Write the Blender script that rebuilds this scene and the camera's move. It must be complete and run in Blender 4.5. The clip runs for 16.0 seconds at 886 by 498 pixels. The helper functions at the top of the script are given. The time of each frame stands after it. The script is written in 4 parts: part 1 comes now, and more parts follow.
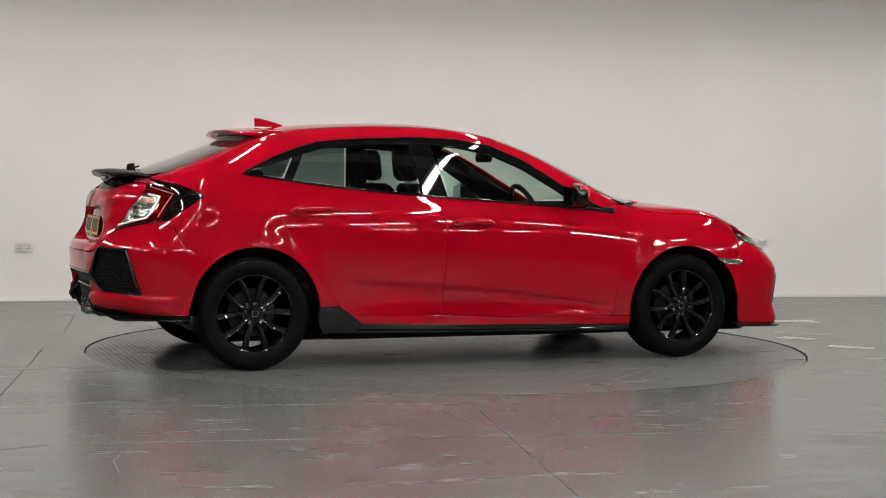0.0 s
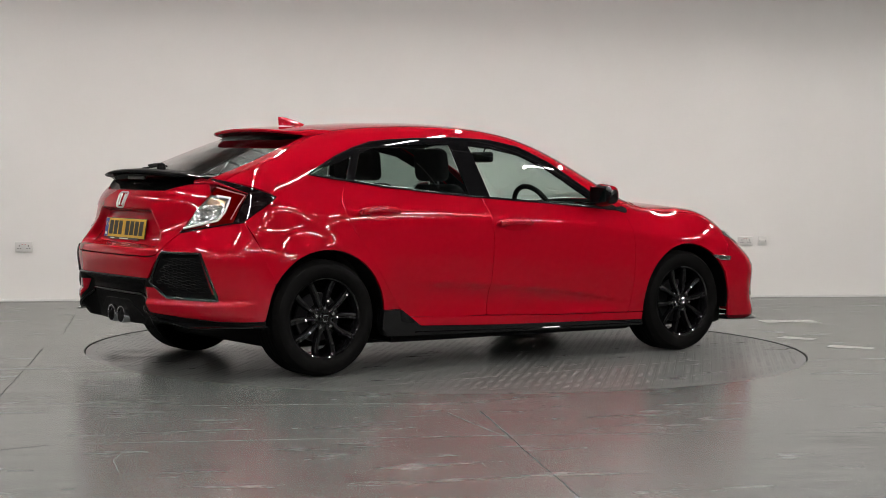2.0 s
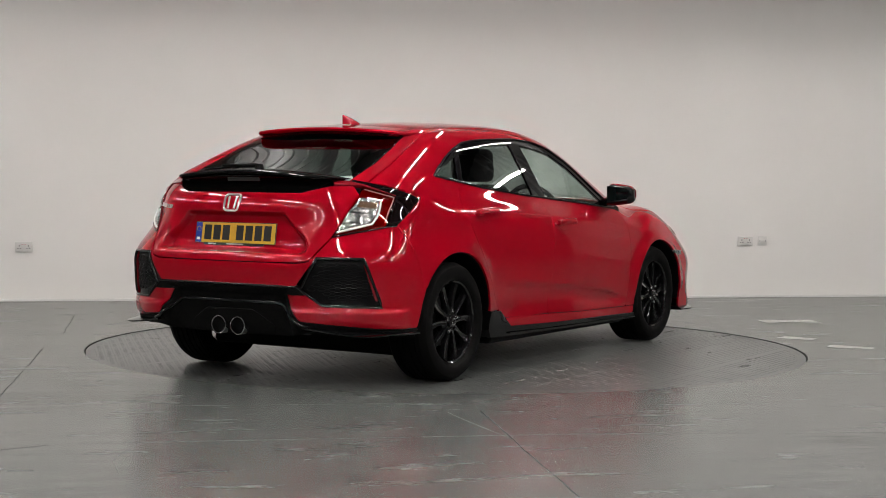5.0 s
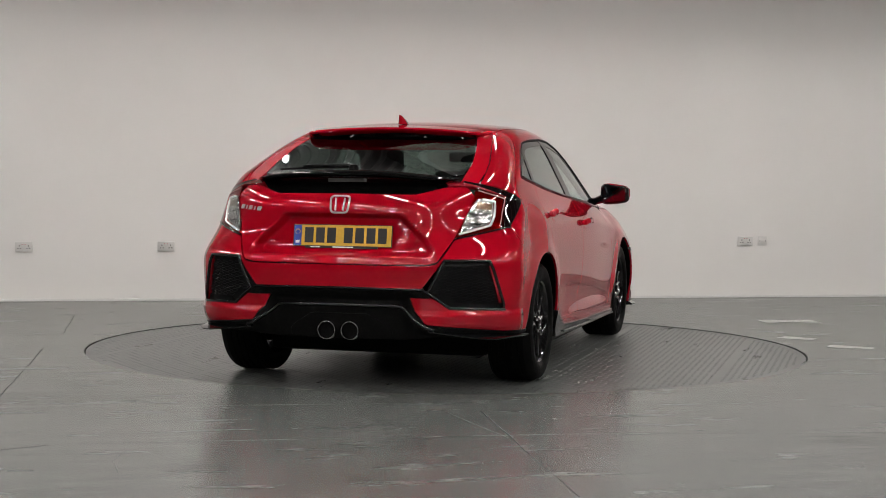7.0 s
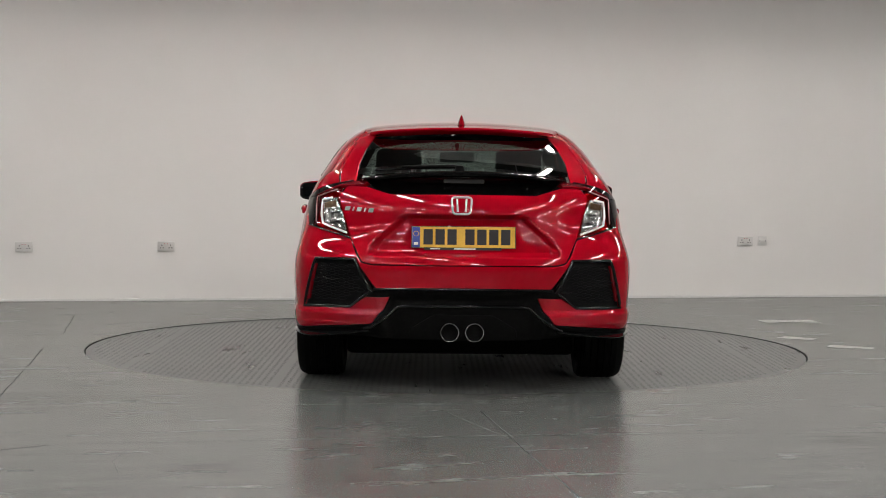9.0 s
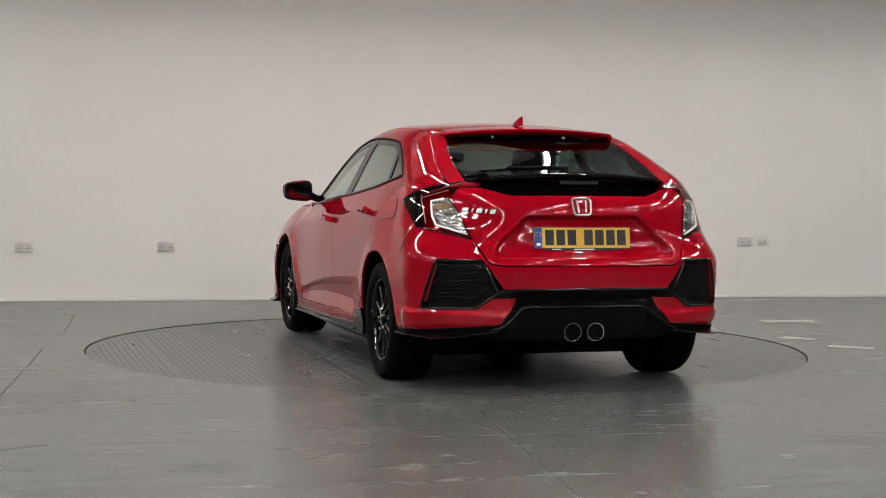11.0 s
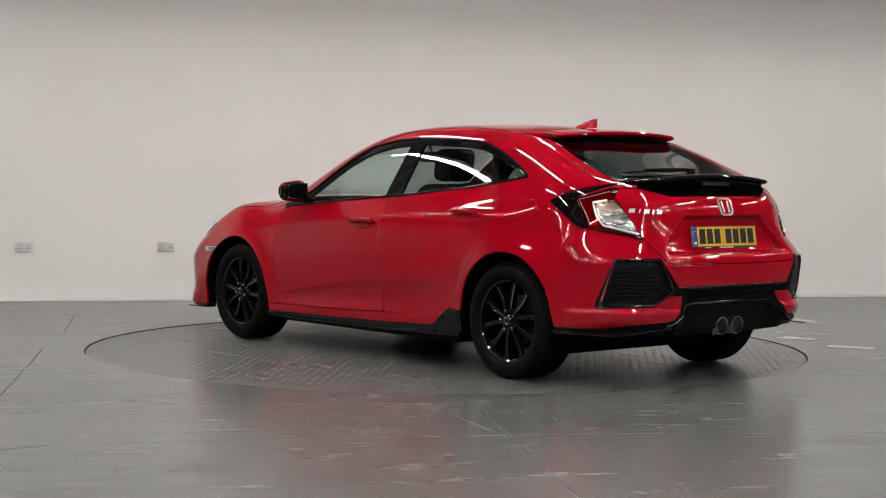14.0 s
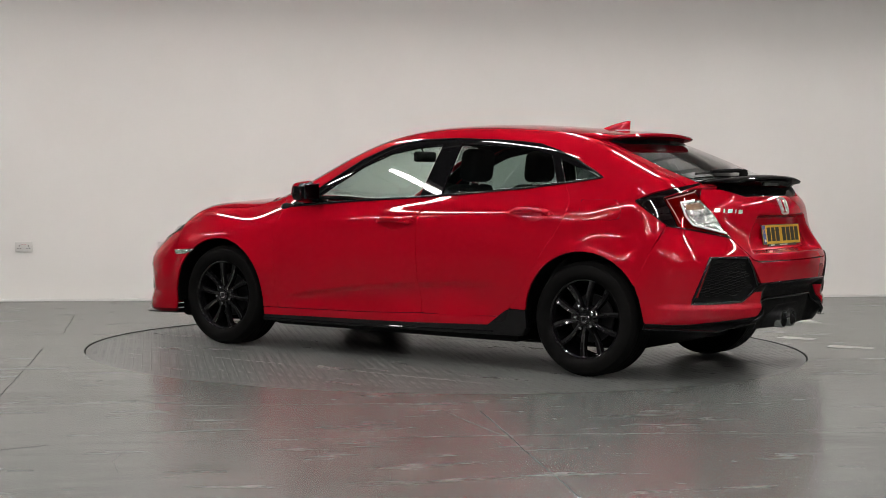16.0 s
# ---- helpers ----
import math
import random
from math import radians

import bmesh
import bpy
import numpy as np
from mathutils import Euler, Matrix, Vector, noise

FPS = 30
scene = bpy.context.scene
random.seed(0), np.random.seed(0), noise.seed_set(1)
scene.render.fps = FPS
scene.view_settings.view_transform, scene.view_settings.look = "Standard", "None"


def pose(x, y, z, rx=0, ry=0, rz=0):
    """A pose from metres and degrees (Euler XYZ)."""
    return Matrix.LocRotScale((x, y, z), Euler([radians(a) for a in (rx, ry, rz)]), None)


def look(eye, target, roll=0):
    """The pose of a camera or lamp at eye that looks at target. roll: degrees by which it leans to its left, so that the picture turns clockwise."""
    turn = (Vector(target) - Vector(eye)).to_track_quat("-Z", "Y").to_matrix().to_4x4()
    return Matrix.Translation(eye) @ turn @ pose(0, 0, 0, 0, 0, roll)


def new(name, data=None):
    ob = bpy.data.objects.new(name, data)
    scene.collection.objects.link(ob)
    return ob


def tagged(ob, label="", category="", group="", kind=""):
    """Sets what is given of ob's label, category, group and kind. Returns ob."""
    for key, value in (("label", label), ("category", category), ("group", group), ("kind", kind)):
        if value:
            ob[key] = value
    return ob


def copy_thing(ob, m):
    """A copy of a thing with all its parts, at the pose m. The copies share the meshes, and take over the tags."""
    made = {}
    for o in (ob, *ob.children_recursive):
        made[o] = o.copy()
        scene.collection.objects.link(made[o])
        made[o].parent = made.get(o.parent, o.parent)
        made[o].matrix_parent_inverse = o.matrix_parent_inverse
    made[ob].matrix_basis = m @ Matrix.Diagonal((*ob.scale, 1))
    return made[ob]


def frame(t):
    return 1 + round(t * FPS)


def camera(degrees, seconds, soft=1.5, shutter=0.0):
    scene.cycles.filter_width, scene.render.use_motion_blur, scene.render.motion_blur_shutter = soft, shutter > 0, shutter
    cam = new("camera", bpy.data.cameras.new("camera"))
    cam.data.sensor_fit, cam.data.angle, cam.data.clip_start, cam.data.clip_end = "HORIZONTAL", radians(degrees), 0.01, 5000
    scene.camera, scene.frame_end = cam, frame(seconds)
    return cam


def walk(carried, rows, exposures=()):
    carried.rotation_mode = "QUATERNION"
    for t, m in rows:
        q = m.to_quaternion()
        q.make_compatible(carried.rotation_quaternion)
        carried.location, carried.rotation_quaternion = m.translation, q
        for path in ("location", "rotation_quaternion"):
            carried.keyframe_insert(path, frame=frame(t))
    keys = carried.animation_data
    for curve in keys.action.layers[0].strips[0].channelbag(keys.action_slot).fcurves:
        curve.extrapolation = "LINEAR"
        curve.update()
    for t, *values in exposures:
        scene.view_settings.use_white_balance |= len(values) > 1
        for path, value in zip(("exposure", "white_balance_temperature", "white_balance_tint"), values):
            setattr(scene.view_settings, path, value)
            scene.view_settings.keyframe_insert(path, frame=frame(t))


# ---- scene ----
# the camera stands still; the car turns
cam = camera(30.879, 16.0, soft=0.9)
EYE = (0.0, -10.388, 1.0952)
AIM = (EYE[0] - 0.00237, EYE[1] + 0.99901, EYE[2] - 0.04444)
walk(cam, [(0.0, look(EYE, AIM, 0.594)), (16.0, look(EYE, AIM, 0.594))],
     exposures=[(0.0, 0.06), (3.5, 0.02), (6.5, -0.14), (9.0, -0.17), (12.0, -0.12), (14.0, -0.03), (16.0, 0.0)])
START, RATE = 20.04, 7.8354          # heading of the car in degrees, and its turn a second

# ---- light ----
world = bpy.data.worlds.new("world")
scene.world = world
world.use_nodes = True
world.node_tree.nodes["Background"].inputs[0].default_value = (0.8, 0.9, 1.0, 1)
world.node_tree.nodes["Background"].inputs[1].default_value = 0.02
LAMP = 117.0                           # glow of the tubes
WARM = (1.0, 0.945, 0.915, 1)

# ---- materials ----


def mat(name, color=(.5, .5, .5), rough=.5, metal=0.0, coat=0.0, spec=.5, emit=None, glow=0.0):
    m = bpy.data.materials.new(name)
    m.use_nodes = True
    b = m.node_tree.nodes["Principled BSDF"]
    b.inputs["Base Color"].default_value = (*color, 1)
    b.inputs["Roughness"].default_value = rough
    b.inputs["Metallic"].default_value = metal
    b.inputs["Coat Weight"].default_value = coat
    b.inputs["Coat Roughness"].default_value = .02
    b.inputs["Specular IOR Level"].default_value = spec
    if emit:
        b.inputs["Emission Color"].default_value = (*emit, 1)
        b.inputs["Emission Strength"].default_value = glow
    return m


def node(m, kind, **values):
    n = m.node_tree.nodes.new(kind)
    for k, v in values.items():
        if k in n.inputs:
            n.inputs[k].default_value = v
    return n


def link(m, a, b):
    m.node_tree.links.new(a, b)


def noise_of(m, scale, detail=4.0, rough=.6, where=None):
    n = node(m, "ShaderNodeTexNoise", Scale=scale, Detail=detail, Roughness=rough)
    if where is None:
        where = node(m, "ShaderNodeTexCoord").outputs["Object"]
    link(m, where, n.inputs["Vector"])
    return n.outputs["Fac"]


def ramp(m, fac, *stops):
    r = node(m, "ShaderNodeValToRGB")
    while len(r.color_ramp.elements) < len(stops):
        r.color_ramp.elements.new(.5)
    for e, (p, c) in zip(r.color_ramp.elements, stops):
        e.position, e.color = p, (*c, 1)
    link(m, fac, r.inputs[0])
    return r.outputs[0]


def bump(m, fac, strength, distance):
    n = node(m, "ShaderNodeBump", Strength=strength, Distance=distance)
    link(m, fac, n.inputs["Height"])
    link(m, n.outputs[0], m.node_tree.nodes["Principled BSDF"].inputs["Normal"])


def varied(m, scale, low, high, rough=None, relief=0.0, fine=None):
    """Colour between low and high by noise at two scales, roughness and fine relief."""
    b = m.node_tree.nodes["Principled BSDF"]
    big, small = noise_of(m, scale, 5), noise_of(m, fine or scale * 14, 3)
    mix = node(m, "ShaderNodeMath")
    mix.operation = "MULTIPLY_ADD"
    link(m, small, mix.inputs[0])
    mix.inputs[1].default_value = .35
    link(m, big, mix.inputs[2])
    link(m, ramp(m, mix.outputs[0], (.42, low), (.92, high)), b.inputs["Base Color"])
    if rough:
        r = ramp(m, big, (.3, (rough[0],) * 3), (.7, (rough[1],) * 3))
        link(m, r, b.inputs["Roughness"])
    if relief:
        bump(m, small, .5, relief)
    return m


def glass(name, tint, gloss=1.5):
    m = bpy.data.materials.new(name)
    m.use_nodes = True
    t = m.node_tree
    t.nodes.remove(t.nodes["Principled BSDF"])
    a = node(m, "ShaderNodeBsdfTransparent", Color=(*tint, 1))
    b = node(m, "ShaderNodeBsdfGlossy", Roughness=.01, Color=(1, 1, 1, 1))
    face = node(m, "ShaderNodeLayerWeight", Blend=.5)
    f = node(m, "ShaderNodeMath")
    f.operation = "POWER"
    link(m, face.outputs["Facing"], f.inputs[0])
    f.inputs[1].default_value = 4.5
    g = node(m, "ShaderNodeMath")
    g.operation = "MULTIPLY_ADD"
    link(m, f.outputs[0], g.inputs[0])
    base = ((gloss - 1) / (gloss + 1)) ** 2 * 1.7
    g.inputs[1].default_value, g.inputs[2].default_value = 1 - base, base
    mix = node(m, "ShaderNodeMixShader")
    link(m, g.outputs[0], mix.inputs[0])
    link(m, a.outputs[0], mix.inputs[1])
    link(m, b.outputs[0], mix.inputs[2])
    link(m, mix.outputs[0], t.nodes["Material Output"].inputs[0])
    return m


PAINT = mat("red paint", (.335, .0014, .010), .45, 0, 1.0, 0.0)
PAINT.node_tree.nodes["Principled BSDF"].inputs["Coat IOR"].default_value = 1.46
varied(PAINT, 900, (.325, .0013, .0095), (.352, .0018, .0115))
WING = mat("deep black plastic", (.003, .003, .003), .3, 0, .35, 0.0)
GLOSS = mat("gloss black", (.004, .004, .0045), .2, 0, .9, 0.0)
SATIN = mat("black plastic", (.006, .006, .006), .45, spec=.05)
varied(SATIN, 60, (.003, .003, .003), (.007, .007, .007), (.4, .6), .0004)
DARK = mat("dark lining", (.009, .009, .010), .85, spec=.1)
CLOTH = mat("dark seat cloth", (.02, .02, .021), .95)
varied(CLOTH, 30, (.014, .014, .015), (.028, .028, .03), None, .001, 900)
RUBBER = mat("tyre rubber", (.008, .008, .008), .5, spec=.05)
varied(RUBBER, 20, (.003, .003, .003), (.006, .006, .0058), (.5, .7), .0005)
RIM = mat("gloss black wheel paint", (.004, .004, .0045), .2, 0, 1.0, .07)
CHROME = mat("chrome", (.85, .85, .87), .08, 1.0)
DISC = mat("dull brake steel", (.035, .035, .036), .45, .8)
STEEL = mat("brushed steel", (.45, .45, .46), .28, 1.0)
GLASS_F = glass("clear tinted glass", (.68, .81, .76))
GLASS_R = glass("rear tinted glass", (.31, .37, .35))
GLASS_H = glass("dark tinted glass", (.13, .17, .155))
GLASS_W = glass("clear glass", (.80, .86, .83))
# ---- building ----
OFF = np.array([1.485, 0.0632, 0.0])   # the turntable's axis in the car's own space


def part(name, bm, material, parent, label=""):
    me = bpy.data.meshes.new(name)
    bm.to_mesh(me)
    bm.free()
    me.materials.append(material)
    ob = new(name, me)
    ob.parent = parent
    if label:
        ob["label"] = label
    return ob


def smooth(ob, angle=40):
    me = ob.data
    me.shade_smooth()
    if angle < 180:
        me.set_sharp_from_angle(angle=radians(angle))
    return ob


def box_bm(lo, hi, bevel=0.0, seg=2):
    bm = bmesh.new()
    bmesh.ops.create_cube(bm, size=1)
    lo, hi = Vector(lo), Vector(hi)
    for v in bm.verts:
        v.co = Vector([lo[i] + (v.co[i] + .5) * (hi[i] - lo[i]) for i in range(3)])
    if bevel:
        bmesh.ops.bevel(bm, geom=bm.edges[:], offset=bevel, segments=seg, affect="EDGES", profile=.5)
    return bm


def thing(name, where=None):
    e = new(name)
    e.empty_display_size = .1
    if where is not None:
        e.matrix_basis = where
    return e


def resample(pts, step, closed=True):
    pts = [np.array(p, float) for p in pts]
    out = []
    for a, b in zip(pts, pts[1:] + ([pts[0]] if closed else [])):
        n = max(1, int(round(np.linalg.norm(b - a) / step)))
        out += [a + (b - a) * i / n for i in range(n)]
    if not closed:
        out.append(pts[-1])
    return np.array(out)


def rounded(pts, r):
    """Corners of a closed outline cut to short arcs of about r."""
    pts = [np.array(p, float) for p in pts]
    out, n = [], len(pts)
    for i in range(n):
        p, a, b = pts[i], pts[i - 1], pts[(i + 1) % n]
        la, lb = np.linalg.norm(a - p), np.linalg.norm(b - p)
        q = min(r, la * .45, lb * .45)
        u, w = p + (a - p) / la * q, p + (b - p) / lb * q
        for t in (0, .25, .5, .75, 1):
            out.append(u * (1 - t) ** 2 + 2 * p * t * (1 - t) + w * t * t)
    return out


def inset(pts, d):
    """A closed outline moved inwards by d."""
    p = np.array(pts, float)
    area = np.sum(p[:, 0] * np.roll(p[:, 1], -1) - np.roll(p[:, 0], -1) * p[:, 1])
    e = np.roll(p, -1, 0) - p
    e = e / np.maximum(np.linalg.norm(e, axis=1, keepdims=True), 1e-9)
    n = np.stack([-e[:, 1], e[:, 0]], 1) * np.sign(area)
    m = n + np.roll(n, 1, 0)
    m = m / np.maximum((m * n).sum(1, keepdims=True), .4)
    return p + m * d


def within(poly, q):
    x, y = q[:, 0], q[:, 1]
    c = np.zeros(len(q), bool)
    for (x0, y0), (x1, y1) in zip(poly, np.roll(poly, -1, 0)):
        c ^= ((y0 > y) != (y1 > y)) & (x < (x1 - x0) * (y - y0) / (y1 - y0 + 1e-12) + x0)
    return c


def flat_mesh(outline, step):
    """Triangles that fill a closed outline, with an even grid inside."""
    from mathutils.geometry import delaunay_2d_cdt
    b = resample(outline, step)
    lo, hi = b.min(0), b.max(0)
    gx, gy = np.arange(lo[0] + step / 2, hi[0], step), np.arange(lo[1] + step / 2, hi[1], step)
    g = np.stack(np.meshgrid(gx, gy), -1).reshape(-1, 2)
    g = g[within(b, g)] if len(g) else g
    if len(g):
        d = np.min(np.linalg.norm(g[:, None] - b[None], axis=-1), axis=1)
        g = g[d > step * .45]
    co = [Vector(q) for q in np.concatenate([b, g])] if len(g) else [Vector(q) for q in b]
    n = len(b)
    v, _, f, ov, _, _ = delaunay_2d_cdt(co, [(i, (i + 1) % n) for i in range(n)], [], 1, 1e-7)
    v = np.array([tuple(q) for q in v])
    rim = [None] * n
    for i, o in enumerate(ov):
        for k in o:
            if k < n:
                rim[k] = i
    return v, [tuple(q) for q in f], [r for r in rim if r is not None]


DEG = .0148      # metres to a degree of the round outlines


def scaled(kind, q):
    q = np.array(q, float)
    if kind == "round":
        q = q * (1, DEG)
    elif kind in ("wrap", "nosewrap"):
        q = q * (DEG, 1)
    return q


def unscaled(kind, q):
    if kind == "round":
        return q / (1, DEG)
    if kind in ("wrap", "nosewrap"):
        return q / (DEG, 1)
    return q


def on_skin(view, pts, kind):
    """Outline points given in a view (or each with its own: ('top', x, y)), as outline numbers of another kind."""
    out = []
    for p in pts:
        v, a, b = p if len(p) == 3 else (view, *p)
        q = to_skin(v, np.array([a]), np.array([b]))
        u, w = from_skin(kind, q)
        out.append((u[0], w[0]))
    return out


def panel(name, view, pts, material, parent, kind=None, side=1, out=0.0, deep=.014, gap=.0022, step=.03, corner=.012, label="", both=False, lip=.0025):
    """A sheet of the car's skin inside an outline, out metres proud of it, with edges turned inwards."""
    kind = kind or view
    o = scaled(kind, on_skin(view, pts, kind))
    if both:
        m = o * ((-1, 1) if kind in ("rear", "front", "wrap", "nosewrap") else (1, -1))
        o = np.concatenate([o, m[::-1]])
        keep = [i for i in range(len(o)) if np.linalg.norm(o[i] - o[i - 1]) > 1e-4]
        o = o[keep]
    o = inset(o, gap)
    if corner:
        o = np.array(rounded(o, corner))
    v, faces, rim = flat_mesh(o, step)
    q = unscaled(kind, v)
    p = to_skin(kind, q[:, 0], q[:, 1])
    n = normal(p)
    outer = p + n * out
    k = len(p)
    # the edge: a narrow rounded lip, then inwards
    ctr = outer[rim]
    tan = np.roll(ctr, -1, 0) - np.roll(ctr, 1, 0)
    tan /= np.maximum(np.linalg.norm(tan, axis=1, keepdims=True), 1e-9)
    away = np.cross(tan, n[rim])
    area = np.sum(v[rim][:, 0] * np.roll(v[rim][:, 1], -1) - np.roll(v[rim][:, 0], -1) * v[rim][:, 1])
    a, b, c = faces[0]
    turn = np.dot(np.cross(outer[b] - outer[a], outer[c] - outer[a]), n[a])
    a2 = (v[b][0] - v[a][0]) * (v[c][1] - v[a][1]) - (v[b][1] - v[a][1]) * (v[c][0] - v[a][0])
    if area * a2 * turn < 0:
        away = -away
    l1 = ctr + away * lip * .7 - n[rim] * lip * .3
    l2 = ctr + away * lip - n[rim] * lip
    l3 = ctr + away * lip - n[rim] * deep
    co = np.concatenate([outer, l1, l2, l3])
    nn = np.concatenate([n, (n[rim] + away) / 1.414, away, away])
    flip = turn < 0
    fs = [f[::-1] if flip else f for f in faces]
    r = len(rim)
    for ring in range(3):
        s0 = (lambda i: rim[i % r]) if ring == 0 else (lambda i, z=k + (ring - 1) * r: z + i % r)
        s1 = lambda i, z=k + ring * r: z + i % r
        for i in range(r):
            f = (s0(i), s0(i + 1), s1(i + 1), s1(i))
            x0, x1, x2 = co[f[0]], co[f[1]], co[f[3]]
            good = np.dot(np.cross(x1 - x0, x2 - x0), nn[f[3]] + nn[f[0]] * .3) > 0
            fs.append(f if good else f[::-1])
    co = co * (1, side, 1) - OFF
    nn = nn * (1, side, 1)
    if side < 0:
        fs = [f[::-1] for f in fs]
    me = bpy.data.meshes.new(name)
    me.from_pydata([tuple(q) for q in co], [], [tuple(int(i) for i in f) for f in fs])
    me.shade_smooth()
    me.normals_split_custom_set_from_vertices([tuple(q) for q in nn])
    me.materials.append(material)
    ob = new(name, me)
    ob.parent = parent
    if label:
        ob["label"] = label
    return ob


def loft(rings, closed=True, caps=True):
    """A skin over rings of equal count, each a list of points."""
    bm = bmesh.new()
    vs = [[bm.verts.new(tuple(p)) for p in r] for r in rings]
    n = len(vs[0])
    for a, b in zip(vs, vs[1:]):
        for i in range(n if closed else n - 1):
            bm.faces.new((a[i], a[(i + 1) % n], b[(i + 1) % n], b[i]))
    if caps and closed:
        bm.faces.new(vs[0][::-1])
        bm.faces.new(vs[-1])
    bmesh.ops.recalc_face_normals(bm, faces=bm.faces[:])
    return bm


def tube_bm(path, r, n=10, closed=False):
    """A round bar along a path; r a number or one for each point."""
    path = [Vector(p) for p in path]
    m = len(path)
    rs = r if isinstance(r, (list, tuple)) else [r] * m
    rings = []
    up = Vector((0, 0, 1))
    for i, p in enumerate(path):
        a = path[i - 1] if i or closed else p
        b = path[(i + 1) % m] if i < m - 1 or closed else p
        t = (b - a).normalized()
        u = t.cross(up if abs(t.z) < .95 else Vector((1, 0, 0))).normalized()
        w = t.cross(u)
        rings.append([p + (u * math.cos(k * math.tau / n) + w * math.sin(k * math.tau / n)) * rs[i] for k in range(n)])
    if closed:
        rings.append(rings[0])
        bm = loft(rings, caps=False)
        bmesh.ops.remove_doubles(bm, verts=bm.verts[:], dist=1e-6)
        return bm
    return loft(rings)


def spin_bm(profile, n=48, axis="y", at=(0, 0, 0), closed=False):
    """A turned shape: a profile of (radius, along), around an axis."""
    bm = bmesh.new()
    at = Vector(at)
    rings = []
    for k in range(n):
        c, s = math.cos(k * math.tau / n), math.sin(k * math.tau / n)
        ring = []
        for r, l in profile:
            p = Vector((r * c, l, r * s)) if axis == "y" else Vector((l, r * c, r * s)) if axis == "x" else Vector((r * c, r * s, l))
            ring.append(bm.verts.new(p + at))
        rings.append(ring)
    m = len(profile)
    for k in range(n):
        a, b = rings[k], rings[(k + 1) % n]
        for i in range(m if closed else m - 1):
            bm.faces.new((a[i], a[(i + 1) % m], b[(i + 1) % m], b[i]))
    bmesh.ops.remove_doubles(bm, verts=bm.verts[:], dist=1e-6)
    bmesh.ops.recalc_face_normals(bm, faces=bm.faces[:])
    return bm


def shift(bm, x=0, y=0, z=0):
    """From the car's own space to the space of the turning thing."""
    for v in bm.verts:
        v.co += Vector((x - OFF[0], y - OFF[1], z))
    return bm


def mirrored(bm):
    for v in bm.verts:
        v.co.y = -v.co.y
    bmesh.ops.reverse_faces(bm, faces=bm.faces[:])
    return bm
class Spl:
    """A natural cubic spline through a few knots, straight beyond its ends."""

    def __init__(self, *knots):
        self.x = x = np.array([k[0] for k in knots], float)
        self.y = y = np.array([k[1] for k in knots], float)
        n, h = len(x), np.diff(x)
        a, r = np.eye(n), np.zeros(n)
        for i in range(1, n - 1):
            a[i, i - 1:i + 2] = h[i - 1], 2 * (h[i - 1] + h[i]), h[i]
            r[i] = 6 * ((y[i + 1] - y[i]) / h[i] - (y[i] - y[i - 1]) / h[i - 1])
        self.m, self.h = np.linalg.solve(a, r), h

    def __call__(self, q):
        q = np.asarray(q, float)
        c = np.clip(q, self.x[0], self.x[-1])
        i = np.clip(np.searchsorted(self.x, c) - 1, 0, len(self.h) - 1)
        h, m, y = self.h[i], self.m, self.y
        a, b = (self.x[i + 1] - c) / h, (c - self.x[i]) / h
        v = a * y[i] + b * y[i + 1] + ((a ** 3 - a) * m[i] + (b ** 3 - b) * m[i + 1]) * h * h / 6
        s0 = (y[1] - y[0]) / self.h[0] - self.h[0] * m[1] / 6
        s1 = (y[-1] - y[-2]) / self.h[-1] + self.h[-1] * m[-2] / 6
        return v + np.where(q < self.x[0], (q - self.x[0]) * s0, 0) + np.where(q > self.x[-1], (q - self.x[-1]) * s1, 0)


def smax(a, b, k):
    h = np.maximum(k - np.abs(a - b), 0) / k
    return np.maximum(a, b) + h * h * k / 4


def step01(q):
    q = np.clip(q, 0, 1)
    return q * q * (3 - 2 * q)


# The car's outer skin in its own space: x forward from the rear axle, y to its left, z up from the tyres' contact.
HALF = Spl((-.9, .868), (-.45, .884), (0, .893), (.5, .892), (1.1, .893), (1.7, .892), (2.2, .888), (2.7, .897), (3.1, .893), (3.6, .86))
SHOULDER = Spl((-.9, .93), (-.3, .925), (.3, .915), (1.1, .89), (1.7, .855), (2.3, .79), (2.8, .735), (3.2, .68), (3.6, .60))
TURN = Spl((-.75, .03), (-.5, .014), (-.3, .0), (-.16, .0), (-.06, .012), (0, .031), (.05, .056), (.1, .080), (.2, .127), (.3, .175), (.4, .226), (.6, .342))
SPINE = Spl((-.95, .90), (-.80, 1.02), (-.70, 1.07), (-.55, 1.118), (-.3, 1.205), (0, 1.32), (.2, 1.38), (.5, 1.418), (.9, 1.434), (1.25, 1.425),
            (1.55, 1.385), (1.85, 1.30), (2.15, 1.17), (2.45, 1.018), (2.62, .974), (2.8, .950), (3.05, .908), (3.25, .842), (3.42, .735), (3.55, .60))
CROWN = Spl((-.9, .15), (-.5, .115), (0, .105), (.5, .110), (1.2, .125), (1.7, .18), (2.1, .25), (2.5, .16), (2.8, .07), (3.3, .10), (3.6, .2))
TAIL = Spl((.15, -.78), (.3, -.85), (.45, -.885), (.6, -.90), (.68, -.895), (.75, -.855), (.82, -.822), (.9, -.812), (.97, -.80), (1.03, -.765), (1.12, -.68))
TAIL_BOW = Spl((0, 0), (.2, .006), (.4, .026), (.5, .047), (.6, .09), (.7, .15), (.8, .235), (.9, .36))
CREASE = Spl((.4, .535), (.62, .522), (1.13, .488), (1.75, .42), (2.13, .355), (2.3, .322))
